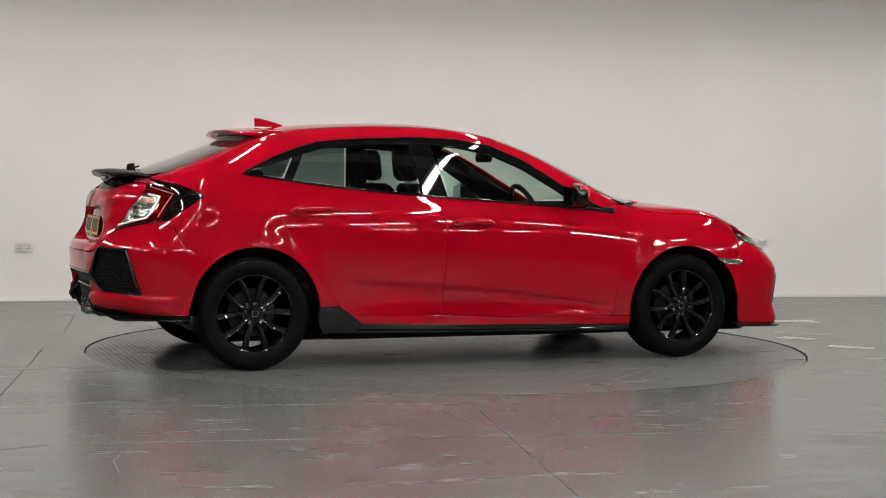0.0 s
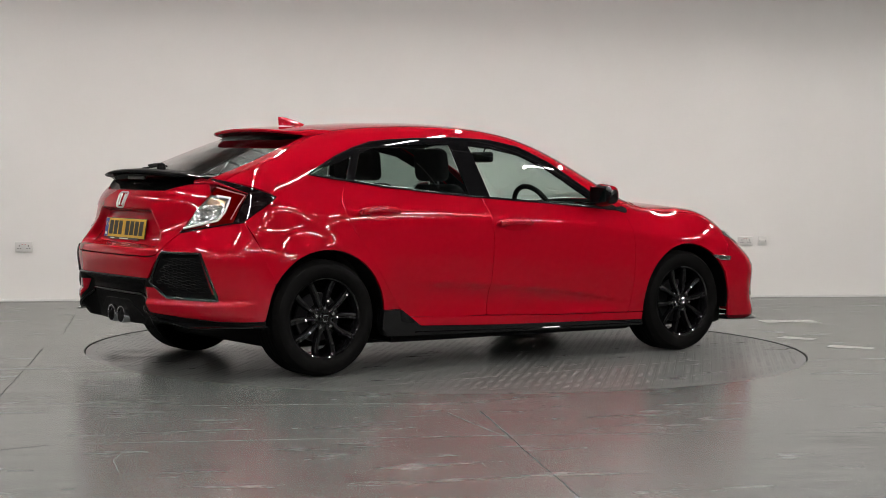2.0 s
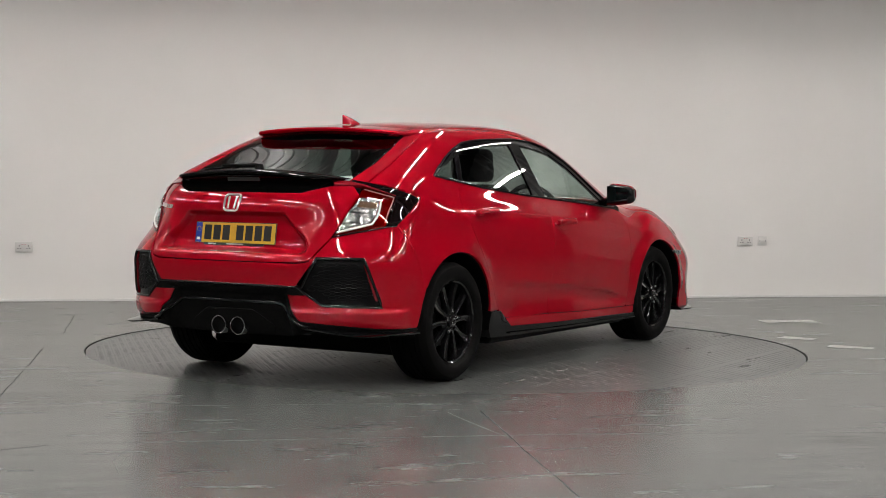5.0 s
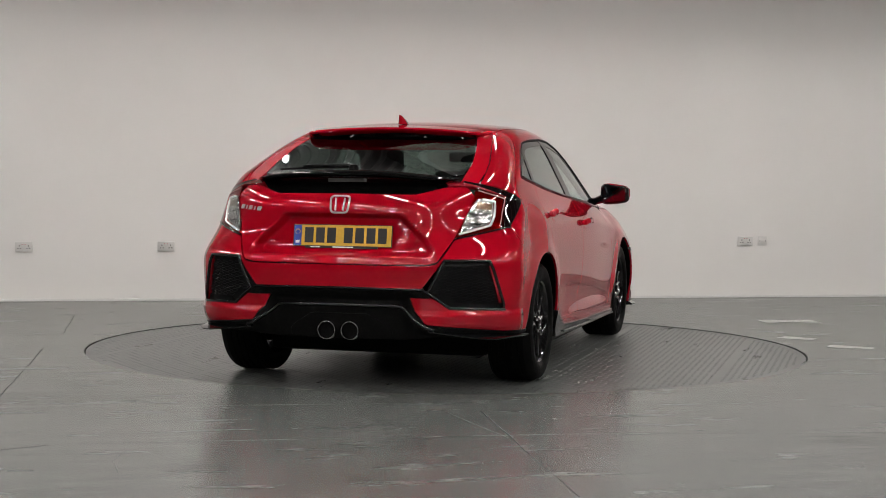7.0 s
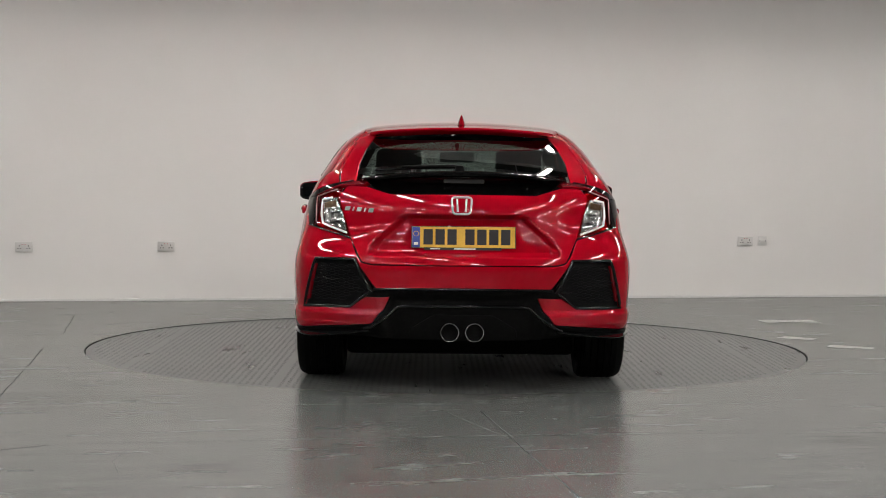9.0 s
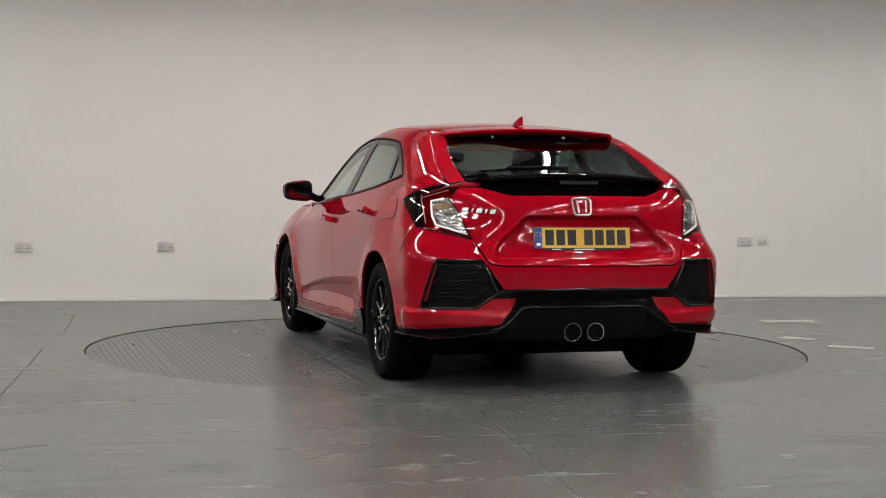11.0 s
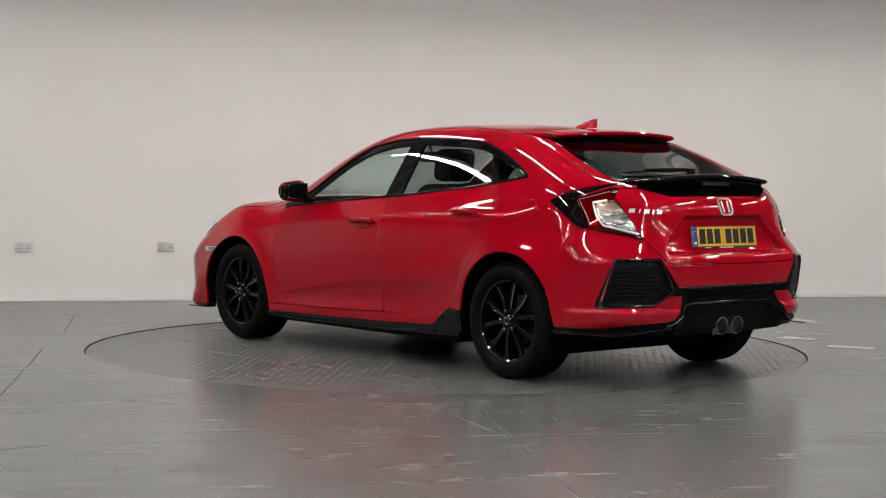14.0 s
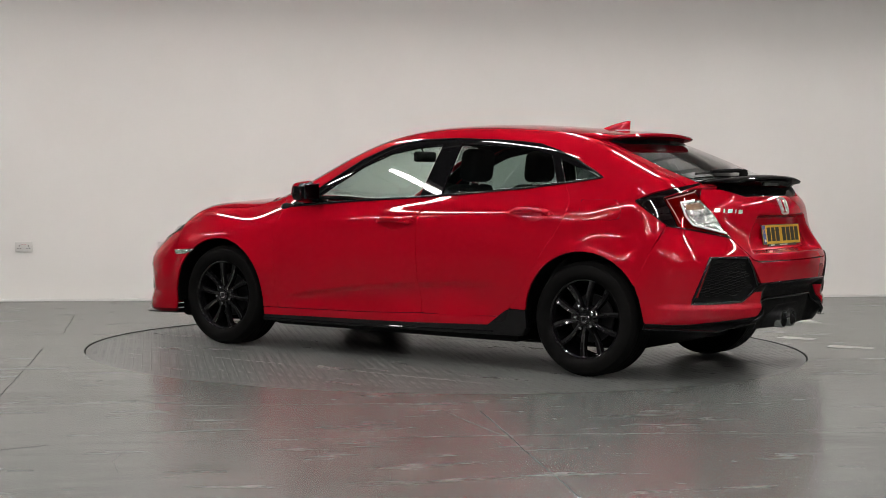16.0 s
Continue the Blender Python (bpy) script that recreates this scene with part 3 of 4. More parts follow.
def build_top():
    panel("roof", "top", [(.21, 0), (.21, .545), (.6, .549), (1.0, .551), (1.40, .551), (1.56, .555), (1.60, .40), (1.625, 0)], PAINT, car, both=True, step=.04)
    panel("windscreen", "top", [(1.63, 0), (1.605, .40), (1.565, .55), (1.75, .582), (1.95, .617), (2.15, .657), (2.38, .70), (2.55, .45), (2.62, 0)], GLASS_W, car, both=True, step=.05, deep=.005)
    panel("scuttle", "top", [(2.61, 0), (2.54, .45), (2.37, .705), (2.43, .712), (2.615, .46), (2.68, 0)], SATIN, car, both=True, step=.05, out=-.012, gap=0)
    panel("bonnet", "top", [(2.66, 0), (2.60, .45), (2.42, .70), (2.6, .74), (2.9, .74), (3.1, .735), (3.25, .60), (3.36, .40), (3.42, 0)], PAINT, car, both=True, step=.05)
    panel("rear_glass", "top", [(.12, 0), (.12, .47), (-.1, .52), (-.30, .548), (-.46, .55), (-.56, .40), (-.60, 0)], GLASS_H, car, both=True, step=.05, deep=.005)
    panel("tailgate", "rear", [(0, 1.015), (.37, 1.012), (.50, 1.05), (.60, 1.052), (.648, 1.0), (.613, .90), (.575, .79), (.515, .675), (.46, .662), (0, .66)], PAINT, car, both=True, step=.012)
    for s in (1, -1):
        panel("tailgate_frame", "top", [(.20, .545), (-.08, .602), (-.25, .634), (-.38, .646), (-.52, .64), (-.58, .56), (-.46, .555), (-.30, .553), (-.1, .525), (.12, .475), (.20, .475)], PAINT, car, side=s)
    panel("rear_bumper", "rear", [(0, .54), (.44, .540), (.545, .690), (.755, .688), ("wrap", 50.5, .43), (.57, .44), (.49, .495), (.37, .50), (.40, .432), (.46, .362),
          ("wrap", 50, .325), ("side", -.43, .318), ("side", -.375, .318), ("side", -.35, .45), ("side", -.325, .513), ("side", -.40, .70), ("side", -.47, .85), ("wrap", 50.0, .832),
          (.578, .785), (.515, .665), (.46, .654), (0, .654)], PAINT, car, kind="wrap", both=True, step=.022, gap=.0013)
    panel("front_bumper", "side", [("front", 0, .62), ("front", .45, .625), ("nosewrap", 30, .643), ("nosewrap", 42, .653), ("nosewrap", 49, .677), (3.155, .715), (3.10, .742), (3.09, .64), (3.04, .50), (3.085, .33), (3.10, .21), ("nosewrap", 45, .20), ("front", .5, .20), ("front", 0, .20)], PAINT, car, kind="nosewrap", both=True, step=.04)


for s in (1, -1):
    build_panels(s)
build_top()
# ---- the car's fittings ----


def P(x, y, z):
    """A point of the car's own space as an outline point of its corner."""
    u, w = from_skin("wrap", np.array([[x, y, z]]))
    return ("wrap", float(u[0]), float(w[0]))


RED_LENS = mat("red lamp lens", (.20, .003, .009), .15, 0, 1.0)
RED_GLASS = glass("red lamp glass", (.72, .05, .07), 1.35)
LAMP_CLEAR = glass("clear lamp glass", (.95, .95, .95), 1.4)
SILVER = mat("lamp reflector", (.58, .57, .56), .14, .9, .3)
facet = node(SILVER, "ShaderNodeTexVoronoi", Scale=55.0)
link(SILVER, node(SILVER, "ShaderNodeTexCoord").outputs["Object"], facet.inputs["Vector"])
bump(SILVER, facet.outputs["Distance"], .9, .008)
TINTED_GUIDE = mat("tinted light guide", (.42, .16, .17), .3, 0, .5)
LIGHT_GUIDE = mat("white light guide", (.85, .85, .84), .3, 0, .5)
AMBER = mat("amber bulb cover", (.24, .15, .09), .2, .6)
SMOKE = mat("smoked lamp cover", (.006, .003, .0035), .2, 0, 1.0, 0.0)
YELLOW = mat("yellow plate", (.66, .39, .035), .4)
varied(YELLOW, 90, (.60, .35, .03), (.70, .42, .04))
BLUE = mat("blue band", (.02, .05, .30), .4)
BLACKINK = mat("black ink", (.012, .012, .012), .5)
MIRROR = mat("mirror glass", (.35, .40, .42), .03, 1.0)
LETTER = mat("bright lettering", (.60, .60, .60), .28, .7, .3)
MESH = mat("black grille", (.005, .005, .0055), .4, spec=.15)


def on(view, a, b, out=0.0):
    p = to_skin(view, np.array([a]), np.array([b]))
    return (p + normal(p) * out)[0]


def along(view, pts, step=.02, out=0.0, kind=None):
    """Points on the skin along an open line of outline points."""
    kind = kind or view
    o = resample(scaled(kind, on_skin(view, pts, kind)), step, closed=False)
    q = unscaled(kind, o)
    p = to_skin(kind, q[:, 0], q[:, 1])
    return p + normal(p) * out


def bead(name, view, pts, r, material, parent, side=1, out=0.0, kind=None, closed=False, step=.02, n=8):
    p = along(view, pts + (pts[:1] if closed else []), step, out, kind)
    if closed:
        p = p[:-1]
    return smooth(part(name, shift(tube_bm([q * (1, side, 1) for q in p], r, n, closed)), material, parent), 60)


def strip(name, view, pts, profile, material, parent, side=1, kind=None, step=.03, grow=None):
    """A moulding along a line of the skin; its profile in (out, up)."""
    p = along(view, pts, step, 0, kind)
    n = normal(p)
    n[:, 2] *= .2
    n /= np.linalg.norm(n, axis=1, keepdims=True)
    g = [grow(i / (len(p) - 1)) if grow else 1 for i in range(len(p))]
    rings = [[(q + m * (a * k if a > 0 else a) + np.array([0, 0, b])) * (1, side, 1) for a, b in profile] for q, m, k in zip(p, n, g)]
    return smooth(part(name, shift(loft(rings)), material, parent), 35)


def build_wheel(x, side):
    """A wheel standing at x: the rim with its barrel, and tyre, spokes, cap and nuts on it."""
    face = .872
    s = side
    barrel = [(.226, face - .012), (.222, face - .004), (.214, face - .010), (.208, face - .03), (.203, face - .09), (.206, face - .19), (.214, face - .20)]
    wheel = smooth(part("wheel", shift(spin_bm([(r, s * l) for r, l in barrel], 64), x, 0, .322), RIM, car), 35)
    tread = [(.222, face - .008), (.232, face + .004), (.252, face + .012), (.280, face + .013), (.300, face + .006), (.312, face - .008), (.319, face - .026)]
    ribs = []
    for k in range(5):
        a = face - .030 - k * .036
        ribs += [(.3215, a), (.322, a - .028), (.3155, a - .030), (.3155, a - .034)]
    back = [(.319, face - .215), (.305, face - .232), (.27, face - .238), (.23, face - .225), (.214, face - .20)]
    smooth(part("tyre", shift(spin_bm([(r, s * l) for r, l in tread + ribs + back], 72), x, 0, .322), RUBBER, wheel, "black rubber tyre"), 30)
    smooth(part("brake_disc", shift(spin_bm([(.05, s * (face - .09)), (.135, s * (face - .09)), (.137, s * (face - .105)), (.05, s * (face - .105))], 48), x, 0, .322), DISC, wheel, "grey steel brake disc"), 30)
    part("hub", shift(spin_bm([(.0, s * (face - .022)), (.058, s * (face - .022)), (.072, s * (face - .035)), (.078, s * (face - .07)), (.0, s * (face - .09))], 40), x, 0, .322), RIM, wheel)

    def spoke_bm(turn, lean):
        c, d = math.cos(turn), math.sin(turn)
        rings = []
        for f in np.linspace(0, 1, 9):
            r = .048 + .164 * f
            off = lean * (.010 + .034 * f + .010 * math.sin(f * math.pi))
            w = .0125 + .003 * math.sin(f * math.pi) + .007 * f * f
            top, low = face - .016 - .014 * (1 - f) * f * 4 * .4 - .004 * f, face - .058 + .012 * f
            ring = []
            for a, l in ((-w, low), (-w * .95, top - .009), (-w * .75, top), (-w * .1, top - .0045), (w * .75, top - .001), (w * .95, top - .010), (w, low)):
                u, v = r, off + a
                ring.append((c * u - d * v, s * l, d * u + c * v))
            rings.append(ring)
        return loft(rings)
    for k in range(5):
        a = radians((97 if x else 115 if s > 0 else 129) + 72 * k)
        for lean in (1, -1):
            smooth(part("spoke", shift(spoke_bm(a + lean * radians(3), lean), x, 0, .322), RIM, wheel), 25)
        b = a + radians(36)
        bm = spin_bm([(.0, s * (face - .004)), (.008, s * (face - .004)), (.0105, s * (face - .010)), (.0105, s * (face - .03))], 12)
        smooth(part("wheel_nut", shift(bm, x + .057 * math.cos(b), 0, .322 + .057 * math.sin(b)), CHROME, wheel, "bright steel wheel nut"), 40)
    cap = smooth(part("centre_cap", shift(spin_bm([(.0, s * (face - .004)), (.026, s * (face - .006)), (.031, s * (face - .012)), (.031, s * (face - .03))], 32), x, 0, .322), RIM, wheel), 30)
    bm = tube_bm([(x + a, s * (face - .002), .322 + b) for a, b in rounded([(-.017, .016), (.017, .016), (.014, -.016), (-.014, -.016)], .008)], .0022, 6, True)
    part("cap_badge", shift(bm), CHROME, cap, "small chrome badge ring")
    return wheel


def liner(x, r, side):
    """The dark inside of a wheel arch."""
    n = 30
    rings = []
    for k in range(n + 1):
        a = radians(-8 + 196 * k / n)
        ring = []
        for q, y in ((r - .004, .886), (r + .012, .84), (r + .02, .60), (r + .03, .60), (r + .022, .845), (r + .004, .888)):
            yy = min(y, .95)
            px, pz = x + q * math.cos(a), .322 + q * math.sin(a)
            if y > .8:
                yy = float(half_width(np.array(px), np.array(max(pz, .28)))) - (.012 if y > .88 else .05)
            ring.append((px, side * yy, pz))
        rings.append(ring)
    smooth(part("wheel_arch_liner", shift(loft(rings)), SATIN, car), 30)
    bm = bmesh.new()
    c = [bm.verts.new((x + (r + .02) * math.cos(radians(a)), side * .62, .322 + (r + .02) * math.sin(radians(a)))) for a in range(-8, 189, 8)]
    d = [bm.verts.new((v.co.x, side * .60, v.co.z)) for v in c]
    bm.faces.new(c)
    bm.faces.new(d[::-1])
    for i in range(len(c)):
        bm.faces.new((c[i], d[i], d[(i + 1) % len(c)], c[(i + 1) % len(c)]))
    part("inner_wing", shift(bm), SATIN, car)


def build_lamps(side):
    def R(x, y, z):
        """A point of the sharp ridge between the red and the smoked half."""
        v, u, w = P(x, y, z)
        return (v, u + 3.0, w)
    red = [P(-.548, .635, 1.047), R(-.468, .740, .995), R(-.505, .742, .945), R(-.56, .742, .845), P(-.735, .579, .792), P(-.66, .612, .905), P(-.59, .64, 1.0)]
    g = [P(-.545, .575, 1.082), P(-.50, .655, 1.066), P(-.44, .72, 1.046), P(-.37, .77, 1.022), P(-.282, .822, .986), P(-.345, .82, .945), P(-.40, .816, .905), P(-.475, .800, .848), R(-.558, .745, .842),
         R(-.503, .745, .945), R(-.465, .743, .997), P(-.535, .650, 1.056), P(-.565, .580, 1.072)]
    arm = [P(-.60, .49, 1.082), P(-.565, .578, 1.071), P(-.535, .648, 1.055), R(-.468, .741, 1.000), P(-.548, .638, 1.050), P(-.62, .51, 1.056)]
    lamp = panel("tail_lamp", "wrap", g, SMOKE, car, side=side, out=.004, deep=.03, step=.02, corner=.004, label="smoked black and red tail lamp")
    panel("lens", "wrap", red, RED_GLASS, lamp, side=side, out=.006, deep=.02, step=.02, corner=.004, label="red lamp lens")
    panel("lamp_base", "wrap", red, RED_LENS, lamp, side=side, out=-.012, deep=.012, gap=.006, step=.02, corner=.004)
    panel("light_bar", "wrap", arm, RED_LENS, lamp, side=side, out=.006, deep=.02, gap=.001, step=.02, corner=.002, label="red light bar")
    clear = [P(-.580, .645, .992), R(-.545, .684, .975), R(-.575, .682, .905), R(-.608, .668, .860), P(-.705, .590, .816), P(-.655, .612, .91)]
    panel("reflector", "wrap", clear, SILVER, lamp, side=side, out=.008, deep=.016, gap=.004, step=.010, corner=.006, label="silver lamp reflector")
    panel("indicator", "wrap", [P(-.588, .648, .976), R(-.558, .680, .962), R(-.572, .679, .932), P(-.612, .640, .940)], AMBER, lamp, side=side, out=.0095, deep=.01, gap=.003, step=.012, corner=.004, label="amber indicator")
    panel("clear_lens", "wrap", clear, LAMP_CLEAR, lamp, side=side, out=.014, deep=.006, gap=.004, step=.02, corner=.006, label="clear lamp lens")
    bead("light_guide", "wrap", [P(-.545, .64, 1.03), R(-.478, .730, .990), R(-.522, .724, .925), R(-.566, .730, .862)], .003, TINTED_GUIDE, lamp, side, .007)
    bead("light_guide", "wrap", [P(-.56, .67, .985), R(-.541, .688, .973), R(-.571, .686, .90), R(-.606, .672, .853), P(-.71, .588, .809)], .006, LIGHT_GUIDE, lamp, side, .011)
    for a, b in ((-.628, .918), (-.655, .868)):
        bead("reflector_rib", "wrap", [P(a, .615 + (a + .64) * -.6, b), P(a + .046, .664, b - .010)], .0028, SMOKE, lamp, side, .011)
    bead("lamp_crease", "wrap", [P(-.285, .821, .986), P(-.38, .80, .99), R(-.465, .745, .995)], .0025, GLOSS, lamp, side, .004)
    bead("lamp_edge", "wrap", [P(-.735, .579, .790), R(-.56, .742, .841), P(-.475, .80, .846)], .004, GLOSS, lamp, side, .004)
    # the vent of the rear bumper
    v = [("rear", .548, .684), ("rear", .752, .682), ("wrap", 50.3, .435), ("rear", .572, .445), ("rear", .47, .525)]
    vent = panel("bumper_vent", "rear", v, MESH, car, kind="wrap", side=side, out=-.018, deep=.01, gap=-.004, corner=.01, label="black honeycomb bumper vent")
    inner = scaled("wrap", on_skin("wrap", v, "wrap"))
    core = inset(inner, .028)
    w = .042
    for row in range(-8, 12):
        for col in range(-2, 14):
            c = np.array([inner[:, 0].min() + (col + .5 * (row % 2)) * w * 1.05, .44 + row * w * .5])
            if not within(core, c[None])[0]:
                continue
            hexa = [c + w * .40 * np.array([math.cos(radians(a)) * 1.1, math.sin(radians(a)) * .52]) for a in range(0, 360, 60)]
            q = unscaled("wrap", np.array(hexa))
            p = to_skin("wrap", q[:, 0], q[:, 1])
            p = p - normal(p) * .014
            part("grille_cell", shift(tube_bm([k * (1, side, 1) for k in p], .0028, 4, True)), MESH, vent)
    bead("vent_frame", "rear", v, .008, GLOSS, vent, side, 0.0, kind="wrap", closed=True)
    panel("reflector_strip", "wrap", [P(-.705, .755, .655), P(-.690, .768, .655), P(-.635, .803, .47), P(-.65, .79, .47)], RED_LENS, vent, side=side, out=-.004, deep=.02, gap=0, corner=.002, step=.02, label="narrow red reflector")


def build_side(side):
    skirt = panel("side_skirt", "side", [(.372, .353), (.50, .346), (.545, .315), (.632, .252), (1.2, .234), (1.9, .224), (2.335, .217), (2.335, .185), (1.9, .188), (1.2, .193), (.63, .200), (.40, .205), (.372, .25)], GLOSS, car,
                  side=side, out=.012, deep=.06, gap=0, corner=.006, label="gloss black side skirt")
    strip("blade", "side", [(.60, .222), (1.0, .212), (1.6, .204), (2.33, .200)], [(-.02, -.008), (.022, -.010), (.024, -.003), (.0, .006)], GLOSS, skirt, side)
    trim = bead("window_trim", "side", DLO_TOP + DLO_LOW, .006, SATIN, car, side, -.001, closed=True)
    bead("belt_moulding", "side", [(2.17, .916)] + DLO_LOW + [(-.03, 1.106)], .007, GLOSS, trim, side, .004)
    panel("mirror_sail", "side", [(2.215, .908), (2.10, .962), (2.035, .997), (2.035, .922)], SATIN, car, side=side, out=-.002, corner=.006)
    # handles
    for x0, x1, z in ((.205, .50, .902), (1.165, 1.445, .832)):
        h = panel("door_handle", "side", [(x0 + (x1 - x0) * (.5 + .36 * math.cos(a)), z - .006 + .040 * math.sin(a)) for a in np.linspace(0, math.tau, 20)[:-1]], PAINT, car, side=side, out=.0015, deep=.004, gap=0, corner=0)
        rings = []
        for f in np.linspace(0, 1, 15):
            x = x0 + (x1 - x0) * f
            p = on("side", x, z + .006 * math.sin(f * math.pi), 0)
            n = normal(p[None])[0]
            lift = .034 * min(1, math.sin(f * math.pi) * 1.7) + .002
            t = .008 * min(1, .25 + 2 * math.sin(f * math.pi))
            w = .017 * min(1, .3 + 2.2 * math.sin(f * math.pi))
            up = np.array([0, 0, 1.]) - n * n[2]
            rings.append([(p + n * (lift + t * math.cos(a)) + up * w * math.sin(a)) * (1, side, 1) for a in np.linspace(0, math.tau, 13)[:-1]])
        smooth(part("grip", shift(loft(rings)), PAINT, h), 50)
        p = on("side", x0 + .045, z, .001)
        smooth(part("grip_foot", shift(box_bm((p[0] - .03, min(side * p[1], side * (p[1] + .03)), z - .014), (p[0] + .02, max(side * p[1], side * (p[1] + .03)), z + .018), .006)), PAINT, h), 50)
    bead("body_crease", "side", [(1.12, .872), (.75, .90), (.50, .912)], .0012, PAINT, car, side, .0)
    # door mirror
    rings, cap = [], []
    for f in np.linspace(0, 1, 11):
        y = .862 + .188 * f
        s = (1 - abs(2 * f - 1) ** 4) ** .35 if 0 < f < 1 else .35
        cx, cz = 1.928 + .030 * (1 - f) * 1.0, 1.002 - .002 * f
        rx, rz = .070 * (.45 + .55 * s), .074 * (.5 + .5 * s) * (1 - .26 * f)
        ring = []
        for a in np.linspace(0, math.tau, 25)[:-1]:
            c, d = math.cos(a), math.sin(a)
            xx = cx + rx * math.copysign(abs(c) ** .75, c) * (.80 if c > 0 else .55)
            zz = cz + rz * math.copysign(abs(d) ** .7, d)
            ring.append((xx, side * y, zz))
        rings.append(ring)
    m = smooth(part("door_mirror", shift(loft(rings)), GLOSS, car, "door mirror with a red cap over a black shell"), 60)
    cap = [[(p[0] + .003, p[1] + side * .001, p[2] + (.003 if p[2] > 1.0 else 0)) for p in r[18:] + r[:18] if p[2] >= .984 and p[0] > 1.912] for r in rings]
    k = min(len(r) for r in cap)
    cap = [[r[int(round(j * (len(r) - 1) / (k - 1)))] for j in range(k)] for r in cap]
    bm = loft(cap, closed=False)
    bmesh.ops.solidify(bm, geom=bm.faces[:], thickness=.002)
    smooth(part("mirror_cap", shift(bm), PAINT, m, "red mirror cap"), 60)
    glassy = [[(1.884, side * (.885 + .145 * f), 1.002 + dz * (1 - .24 * f)) for dz in (-.054, .054)] for f in (0, .33, .66, 1)]
    bm = loft(glassy, closed=False)
    bmesh.ops.solidify(bm, geom=bm.faces[:], thickness=.003)
    part("mirror_glass", shift(bm), MIRROR, m, "mirror glass")
    smooth(part("mirror_arm", shift(tube_bm([(2.07, side * .775, .945), (2.02, side * .82, .955), (1.96, side * .88, .975)], [.03, .024, .03], 12)), GLOSS, m), 60)
    # lamps of the front
    mk = panel("side_marker", "side", [(2.93, .614), (3.11, .602), (3.095, .577), (2.99, .583)], SILVER, car, side=side, out=.003, corner=.006, gap=0, step=.02, label="clear side marker lamp")
    for q in (2.99, 3.02, 3.05):
        bead("marker_rib", "side", [(q, .605), (q + .012, .590)], .003, SMOKE, mk, side, .005)
    panel("lens", "side", [(2.93, .614), (3.11, .602), (3.095, .577), (2.99, .583)], LAMP_CLEAR, mk, side=side, out=.007, corner=.006, gap=-.001, deep=.004, step=.03)
    hl = [("side", 3.11, .768), ("side", 3.20, .748), ("nosewrap", 40, .715), ("nosewrap", 30, .69), ("nosewrap", 20, .67), ("nosewrap", 20, .638), ("nosewrap", 30, .646), ("nosewrap", 42, .656), ("nosewrap", 49, .68), ("side", 3.16, .72)]
    h = panel("headlamp", "side", hl, SILVER, car, kind="nosewrap", side=side, out=-.006, deep=.02, corner=.006, label="headlamp with a clear cover and dark edge")
    panel("cover", "side", hl, LAMP_CLEAR, h, kind="nosewrap", side=side, out=.003, deep=.012, corner=.006)
    bead("lamp_edge", "side", hl, .004, GLOSS, h, side, .0, kind="nosewrap", closed=True)
    panel("front_vent", "nosewrap", [("nosewrap", 33, .53), ("nosewrap", 42, .50), ("nosewrap", 46, .33), ("nosewrap", 35, .30)], MESH, car, side=side, out=.004, corner=.01, label="black front bumper vent")
    liner(2.712, .372, side)
    liner(0, .378, side)
    for x in (0, 2.697):
        build_wheel(x, side)
    if side > 0:
        panel("fuel_flap", "side", [(.047, .985), (-.165, .985), (-.205, .93), (-.195, .885), (-.15, .876), (.0, .876), (.03, .89), (.045, .93)], PAINT, car, side=1, out=.0022, deep=.002, gap=0, corner=.025, lip=.0012)
        bead("flap_gap", "side", [(.047, .985), (-.165, .985), (-.205, .93), (-.195, .885), (-.15, .876), (.0, .876), (.03, .89), (.045, .93)], .0022, SATIN, car, 1, -.0005, closed=True)


for s in (1, -1):
    build_lamps(s)
    build_side(s)


